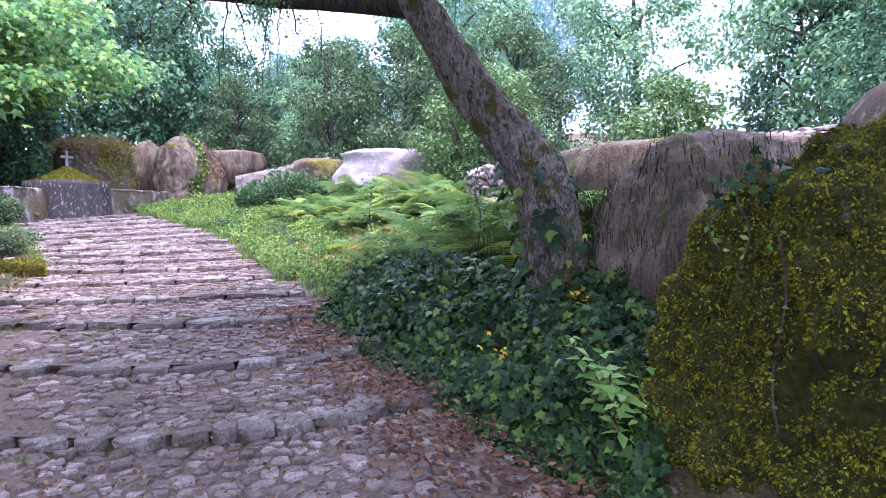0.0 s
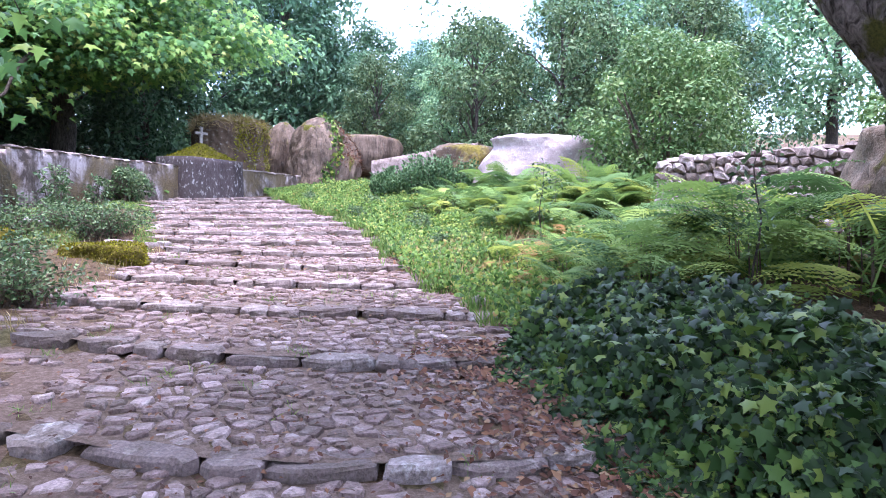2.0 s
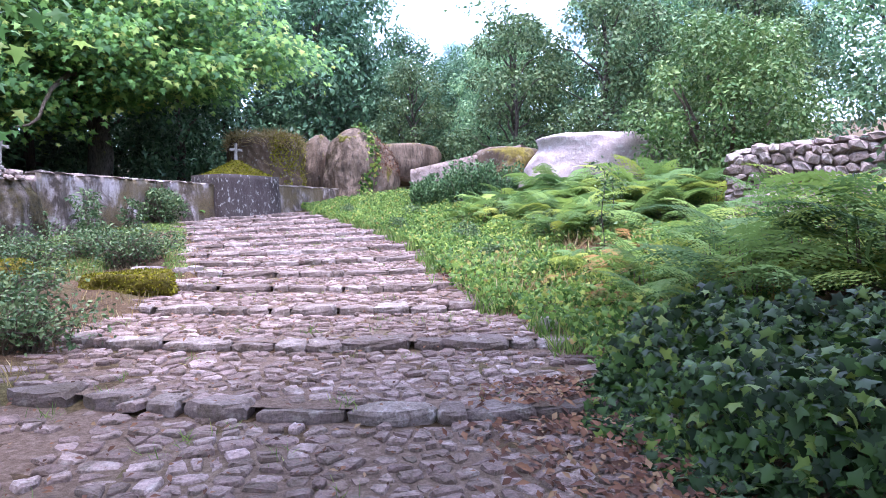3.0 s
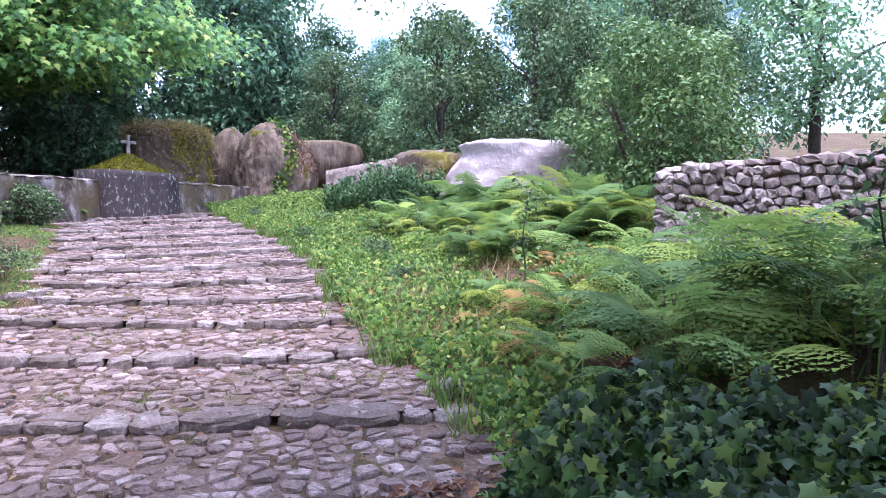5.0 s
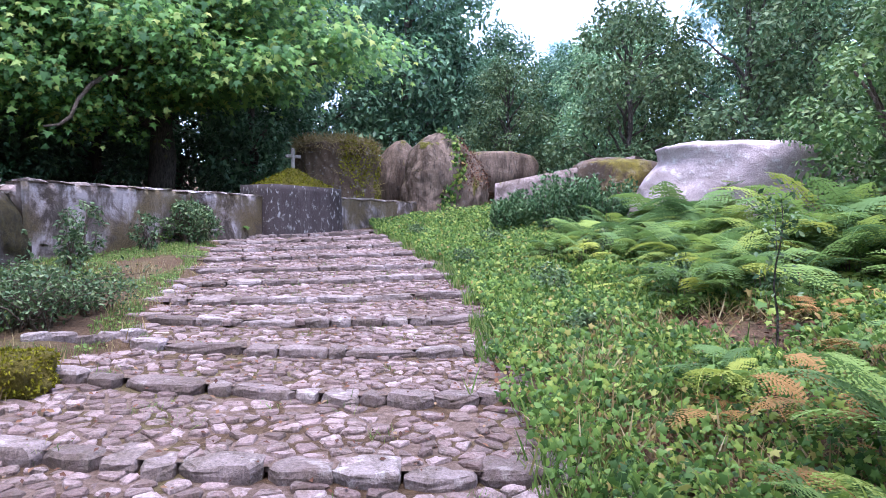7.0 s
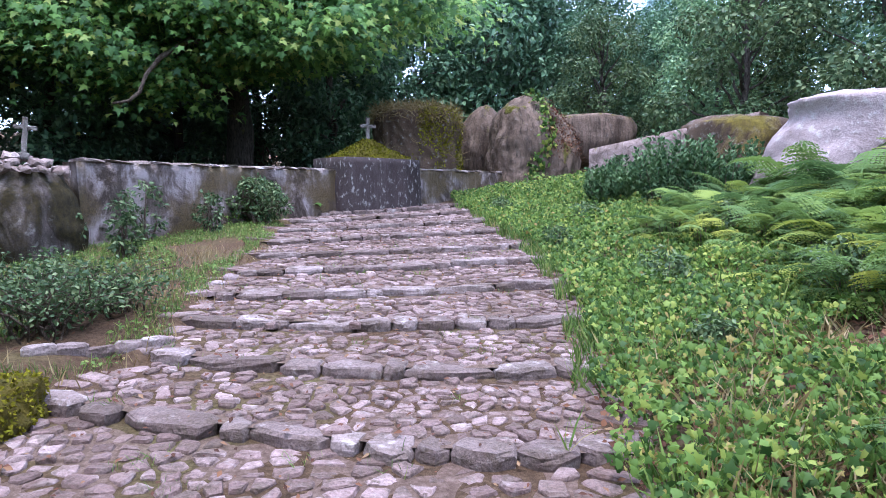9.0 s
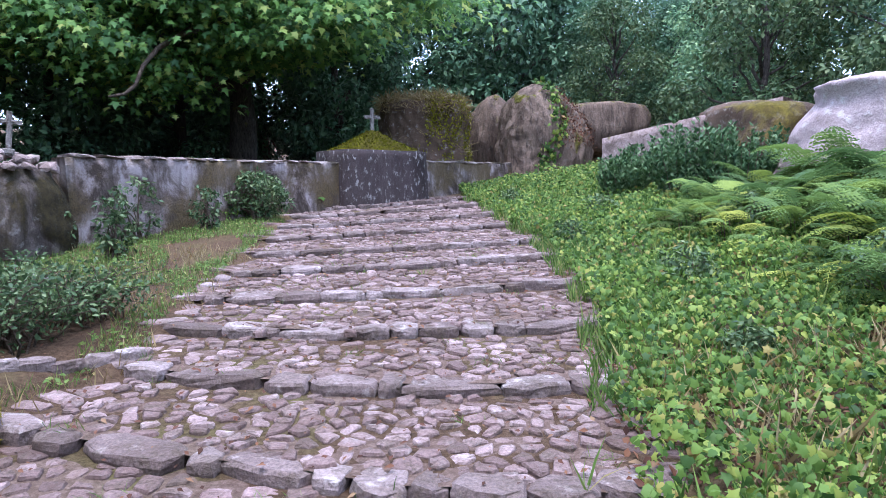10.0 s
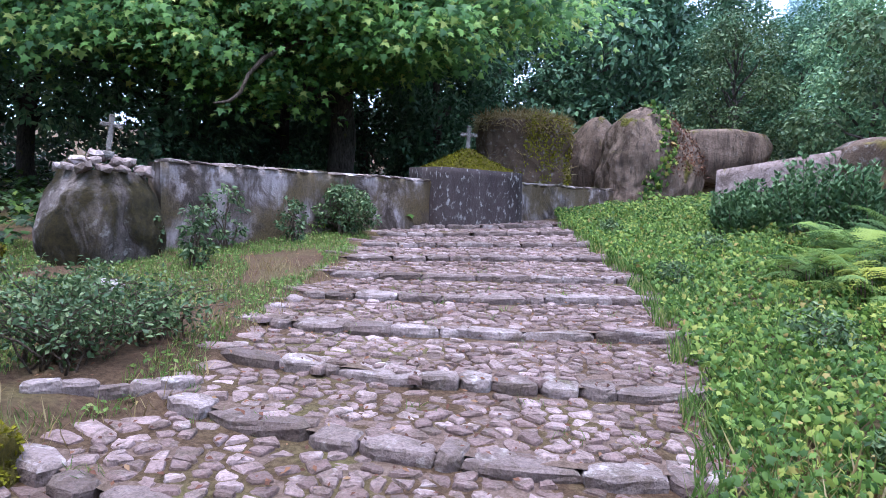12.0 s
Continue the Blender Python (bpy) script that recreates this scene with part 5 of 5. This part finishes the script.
grass("bank_grass", "grass blades standing in the ground ivy", spread(11000, R, (3.8, 8.0), (9.5, 22.5), lambda x, y: in_cover(x, y) and noise.noise((x * 0.9, y * 0.9, 14)) > -0.1), (0.12, 0.32), GRASS, R, 0.5)
grass("bank_straw", "dry bracken and straw on the bank", spread(3500, R, (3.7, 8.0), (7.6, 11.5), lambda x, y: x > edge_right(y) + 0.1 and noise.noise((x * 1.2, y * 1.2, 6)) > 0.05), (0.1, 0.32), STRAW, R, 0.8)
grass("stair_weeds", "small weeds growing in the joints of the stair", [(x + R.normal() * 0.05, y + R.normal() * 0.05) for x, y in spread(90, R, (0.2, 4.4), (3.2, 17), on_stair) for _ in range(16)], (0.03, 0.09), GRASS, R, 0.8)
carpet("low_herbs", "low green herbs in the grass below the wall", "herbs", spread(11000, R, (-5.0, 1.1), (11.5, 19), left_lawn), 0.06, DIAMOND, (0.025, 0.055), GRASS, R)
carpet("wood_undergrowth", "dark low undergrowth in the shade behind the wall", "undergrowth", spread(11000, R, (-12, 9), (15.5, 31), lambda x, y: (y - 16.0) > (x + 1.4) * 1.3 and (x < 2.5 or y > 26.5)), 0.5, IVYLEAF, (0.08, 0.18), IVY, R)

carpet("leaf_litter", "brown and reddish fallen leaves on the earth and the stair", "fallen leaves", spread(3600, R, (0.8, 3.4), (2.0, 7.0), lambda x, y: -1.1 < x - edge_right(y) < 0.2 and R.random() < smooth((x - edge_right(y) + 1.1) / 1.0) + 0.04), 0.012, DIAMOND, (0.03, 0.08), LITTER, R, 1.0, 0.35, 0.012)
carpet("scattered_leaves", "a few dry leaves scattered over the stair", "fallen leaves", spread(5200, R, (-1.5, 4.7), (1.5, 18), lambda x, y: x < edge_right(y) + 0.3 and R.random() < 0.35 + smooth((8 - y) / 6)), 0.008, DIAMOND, (0.015, 0.05), LITTER, R, 1.0, 0.25, 0.012)
carpet("bank_litter", "rust-brown fallen leaves on the bank", "fallen leaves", spread(2600, R, (3.8, 7.0), (7.4, 12), lambda x, y: x > edge_right(y)), 0.02, DIAMOND, (0.03, 0.09), LITTER, R, 1.0, 0.4, 0.012)


def vine(ob, angle, z_high, z_low, seed, crown=0):
    """A thin strand that hangs down the face of the mossy boulder, with a few small leaves."""
    rng = np.random.default_rng(seed)
    me = ob.data
    tree = BVHTree.FromPolygons([ob.matrix_basis @ v.co for v in me.vertices], [tuple(p.vertices) for p in me.polygons])
    pts, last = [], None
    for k in range(14):
        z = z_high + (z_low - z_high) * k / 13
        a = math.radians(angle + 0.5 * math.sin(k * 0.8 + seed))
        d = Vector((math.sin(a), math.cos(a), 0))
        hit = tree.ray_cast(Vector((0, 0, z)), d)[0]
        if hit:
            pts.append(hit - d * 0.07)
    th = thing("hanging_vine", "thin vine with small pale leaves hanging down the mossy boulder", "vine", group="vines on the boulder")
    part("strand", mesh_of("strand", *tube(pts, [0.006] * len(pts), 5)), TWIG, th)
    P = [np.array(pts[i]) + rng.normal(size=3) * 0.015 for i in range(1, len(pts))]
    P += [np.array(pts[0]) + rng.normal(size=3) * np.array([0.12, 0.12, 0.13]) for _ in range(crown)]
    N = rng.normal(size=(len(P), 3)) * 0.4 + np.array([-0.8, -0.4, 0.4])
    if crown:
        part("ivy_crown", scatter("ivy_crown", *IVYLEAF, P[-crown:], N[-crown:], rng.uniform(0.035, 0.08, crown), rng=rng), IVY, th)
        P, N = P[:-crown], N[:-crown]
    part("foliage", scatter("foliage", *DIAMOND, P, N, rng.uniform(0.03, 0.055, len(P)), rng=rng), COVER, th)


vine(moss_shoulder, 61.6, 1.98, 1.3, 1, 30)
vine(moss_boulder, 64.2, 2.15, 0.6, 2, 60)
vine(moss_shoulder, 59.5, 1.9, 1.45, 3)


def pale_herb(x, y, seed):
    """Upright stems with opposite pairs of lance-shaped light leaves."""
    rng = np.random.default_rng(seed)
    th = thing("leafy_herb", "light green leafy herb growing out of the ivy", "herb", (x, y, ground_z(x, y)), group="light herbs in the ivy")
    P, N, S = [], [], []
    for k in range(7):
        tip = (rng.uniform(-0.28, 0.2), rng.uniform(-0.25, 0.2), rng.uniform(0.25, 0.6))
        pts = bend((0, 0, -0.03), tip, 0.08, 7, 0.05, seed + k)
        part("stem", mesh_of("stem", *tube(pts, [0.006] * 7, 4)), TWIG, th)
        for i in range(1, 7):
            for e in range(3):
                w = 2.1 * e + i
                P.append(np.array(pts[i]))
                S.append((math.cos(w), math.sin(w), -0.1))
                N.append((0.2 * rng.normal(), -0.3 + 0.2 * rng.normal(), 1))
    part("foliage", scatter("foliage", *DIAMOND, P, N, rng.uniform(0.06, 0.13, len(P)), spin=np.array(S), rng=rng), PALEHERB, th)


for n, (x, y) in enumerate([(2.92, 2.3), (3.05, 2.55)]):
    pale_herb(x, y, 210 + n)


def yellow_tuft(x, y, z, seed, count):
    rng = np.random.default_rng(seed)
    th = thing("withered_leaves", "bright yellow withered leaves caught in the ivy", "leaves", (x, y, z), group="yellow leaves in the ivy")
    P = rng.normal(size=(count, 3)) * np.array([0.05, 0.05, 0.06])
    part("leaf_cluster", scatter("leaf_cluster", *SPRAY, P, rng.normal(size=P.shape) + np.array([-0.5, -0.6, 0.5]), rng.uniform(0.035, 0.085, count), rng=rng), YELLOWLEAF, th)


yellow_tuft(3.9, 3.45, 0.98, 1, 16)
yellow_tuft(2.8, 3.16, 0.74, 2, 9)
yellow_tuft(3.66, 4.09, 0.62, 3, 9)


def sapling(x, y, h, seed):
    """A thin upright stem with a few small leaves."""
    rng = np.random.default_rng(seed)
    th = thing("sapling", "thin dark sapling with a few small leaves on the bank", "sapling", (x, y, ground_z(x, y)), group="saplings on the bank")
    pts = bend((0, 0, -0.05), (0.05, 0.03, h), 0.0, 8, 0.06, seed)
    part("stem", mesh_of("stem", *tube(pts, [0.011 * (1.1 - 0.11 * i) for i in range(8)], 6)), DARKBARK, th)
    P = np.array([np.array(pts[i]) + rng.normal(size=3) * 0.09 for i in range(3, 8) for _ in range(26)])
    part("foliage", scatter("foliage", *DIAMOND, P, rng.normal(size=P.shape) + np.array([0, -0.3, 0.8]), rng.uniform(0.04, 0.075, len(P)), rng=rng), SHRUBLEAF, th)


for n, (x, y, h) in enumerate(CLUMPS):
    bush("low_shrub", "low dark green shrub rising from the ground ivy", x, y, ground_z(x, y), (h * 1.3, h * 1.2, h * 1.8), 700, 0.05, SHRUBLEAF, 230 + n, clump_n=12, stem_r=0.008, category="shrub")
sapling(6.0, 10.3, 1.15, 1)
sapling(4.9, 5.9, 1.25, 2)
sapling(7.6, 12.2, 0.9, 3)

# ---- the stair ----


def clip(poly, px, py, nx, ny):
    """The part of a polygon on the near side of a line."""
    out = []
    for i in range(len(poly)):
        a, b = poly[i], poly[(i + 1) % len(poly)]
        da = (a[0] - px) * nx + (a[1] - py) * ny
        db = (b[0] - px) * nx + (b[1] - py) * ny
        if da <= 0:
            out.append(a)
        if da * db < 0:
            s = da / (da - db)
            out.append((a[0] + (b[0] - a[0]) * s, a[1] + (b[1] - a[1]) * s))
    return out


def cells(points, reach):
    """Voronoi cells of points, each found from its near neighbours."""
    grid = {}
    for i, p in enumerate(points):
        grid.setdefault((int(p[0] // reach), int(p[1] // reach)), []).append(i)
    out = []
    for i, (x, y) in enumerate(points):
        poly = [(x - reach, y - reach), (x + reach, y - reach), (x + reach, y + reach), (x - reach, y + reach)]
        gx, gy = int(x // reach), int(y // reach)
        for a in (-1, 0, 1):
            for b in (-1, 0, 1):
                for j in grid.get((gx + a, gy + b), ()):
                    if j != i:
                        qx, qy = points[j]
                        poly = clip(poly, (x + qx) / 2, (y + qy) / 2, qx - x, qy - y)
                        if len(poly) < 3:
                            break
        out.append(poly)
    return out


def pave():
    rng = random.Random(31)
    pts = []
    y = 0.6
    while y < 21.8:
        dy = rng.uniform(0.075, 0.12)
        x = -1.0
        while x < 5.0:
            dx = rng.choice((rng.uniform(0.06, 0.14), rng.uniform(0.1, 0.27)))
            px, py = x + dx / 2, y + rng.uniform(-0.04, 0.04)
            if on_stair(px, py):
                pts.append((px, py))
            x += dx
        y += dy
    polys = cells(pts, 0.34)
    steps = [[riser_y(i, k * 0.1 - 1.0) for k in range(62)] for i in range(len(RISERS))]
    stones = []
    for (cx, cy), poly in zip(pts, polys):
        if len(poly) < 3:
            continue
        k = min(max(int((cx + 1.0) / 0.1), 0), 61)
        # keep clear of the edging stones
        near = [s[k] for s in steps if -0.03 < cy - s[k] < 0.12]
        if near:
            continue
        if rng.random() < 0.03 + 0.8 * smooth((edge_left(cy) + 0.75 - cx) / 0.7) * smooth((9.5 - cy) / 2) or noise.noise((cx * 1.1, cy * 1.1, 12)) < -0.6:
            continue
        mx = sum(p[0] for p in poly) / len(poly)
        my = sum(p[1] for p in poly) / len(poly)
        z0 = stair_z(mx, my)
        rise = rng.uniform(-0.008, 0.016)
        gap = rng.uniform(0.004, 0.013)
        tx, ty = rng.uniform(-0.1, 0.1), rng.uniform(-0.1, 0.1)
        V, n = [], len(poly)
        corner = []
        for p in poly:
            d = math.hypot(p[0] - mx, p[1] - my) or 1
            f = max(0.3, 1 - gap / d * 1.4)
            r = rng.uniform(0.91, 1.02)
            corner.append(((p[0] - mx) * f * r, (p[1] - my) * f * r))
        # cut the corners so that the stones are rounded
        round_ = []
        for i in range(n):
            a, b = corner[i], corner[(i + 1) % n]
            if math.hypot(a[0] - b[0], a[1] - b[1]) > 0.03:
                round_ += [(a[0] * 0.88 + b[0] * 0.12, a[1] * 0.88 + b[1] * 0.12), (a[0] * 0.12 + b[0] * 0.88, a[1] * 0.12 + b[1] * 0.88)]
            else:
                round_.append(((a[0] + b[0]) / 2, (a[1] + b[1]) / 2))
        n = len(round_)
        for s, h in ((1.0, -0.05), (0.98, -0.013), (0.86, -0.002)):
            for (x, y_) in round_:
                V.append((x * s, y_ * s, h + rise + (x * tx + y_ * ty) + (rng.uniform(-0.006, 0.006) if s < 1 else 0)))
        F = []
        for j in range(2):
            for i in range(n):
                F.append((j * n + i, j * n + (i + 1) % n, (j + 1) * n + (i + 1) % n, (j + 1) * n + i))
        V.append((rng.uniform(-0.02, 0.02), rng.uniform(-0.02, 0.02), rise + rng.uniform(0.0, 0.007)))
        F += [(2 * n + i, 2 * n + (i + 1) % n, 3 * n) for i in range(n)]
        stones.append((mx, my, z0, V, F))
    pavement = thing("pavement", "worn granite cobble paving of the broad stair with earth in its joints", "pavement", kind="structure")
    own, V, F = 0, [], []
    for x, y, z, v, f in stones:
        if own < 300 and 6.9 < y < 9.3 and 0.8 < x < 4.4:
            own += 1
            ob = part("cobble", mesh_of("cobble", v, f), PAVING_ONE, pavement)
            ob.location = (x, y, z)
        else:
            o = len(V)
            V += [(a + x, b + y, c + z) for a, b, c in v]
            F += [tuple(i + o for i in q) for q in f]
    rest = part("cobbles", mesh_of("cobbles", V, F), PAVING, pavement, "worn granite cobbles")
    rest["kind"] = "stuff"
    V, F = [], []
    for i in range(-1, len(RISERS)):
        o = len(V)
        for k in range(61):
            x = -0.9 + 0.09 * k
            lo = riser_y(i, x) + 0.06 if i >= 0 else 0.3
            hi = riser_y(i + 1, x) + 0.05 if i + 1 < len(RISERS) else 22.3
            for j in range(9):
                y = lo + (hi - lo) * j / 8
                xx = min(max(x, edge_left(y) - 0.1), edge_right(y) + 0.1)
                V.append((xx, y, stair_z(xx, min(y, hi - 0.08)) - 0.010 + 0.010 * noise.noise((xx * 5, y * 5, 2))))
        F += [(o + k * 9 + j, o + (k + 1) * 9 + j, o + (k + 1) * 9 + j + 1, o + k * 9 + j + 1) for k in range(60) for j in range(8)]
    part("joint_earth", mesh_of("joint_earth", V, F, True), EARTH, pavement, "trodden brown earth in the joints")
    return pavement


pavement = pave()


def edging():
    """Rough long stones that form the front edge of each step."""
    rng = random.Random(37)
    for i in range(len(RISERS)):
        y_mid = RISERS[i][1][1]
        x, end = edge_left(y_mid) - 0.02, edge_right(y_mid) + (0.05 if i else 0.2)
        while x < end:
            l = rng.choice((rng.uniform(0.14, 0.3), rng.uniform(0.25, 0.62)))
            xm = min(x + l / 2, end)
            y = riser_y(i, xm)
            slope = (riser_y(i, xm + 0.15) - riser_y(i, xm - 0.15)) / 0.3
            deep, tall = rng.uniform(0.16, 0.3), rng.uniform(0.11, 0.15)
            z = 0.09 * y + STEP / 2 + rng.uniform(-0.012, 0.012) - tall / 2 + 0.006
            piece("edging_stone", rng.choice(KERBS), pavement, pose(xm, y + deep / 2 - 0.02 + rng.uniform(-0.03, 0.03), z, rng.uniform(-4, 6), rng.uniform(-2.5, 2.5), math.degrees(math.atan(slope)) + rng.uniform(-7, 7))
                  @ Matrix.Diagonal((l * 1.06, deep, tall, 1)))
            x += l * rng.uniform(0.98, 1.05)
    # the low kerb that bounds the stair where it narrows
    for k in range(5):
        s = k / 4
        x, y = 0.55 + 0.6 * s, 11.65 + 0.35 * s
        piece("kerb_stone", rng.choice(KERBS), pavement, pose(x, y, ground_z(x, y) + 0.0, rng.uniform(-6, 6), rng.uniform(-6, 6), 34 + rng.uniform(-10, 10)) @ Matrix.Diagonal((0.2, 0.11, 0.12, 1)))


edging()
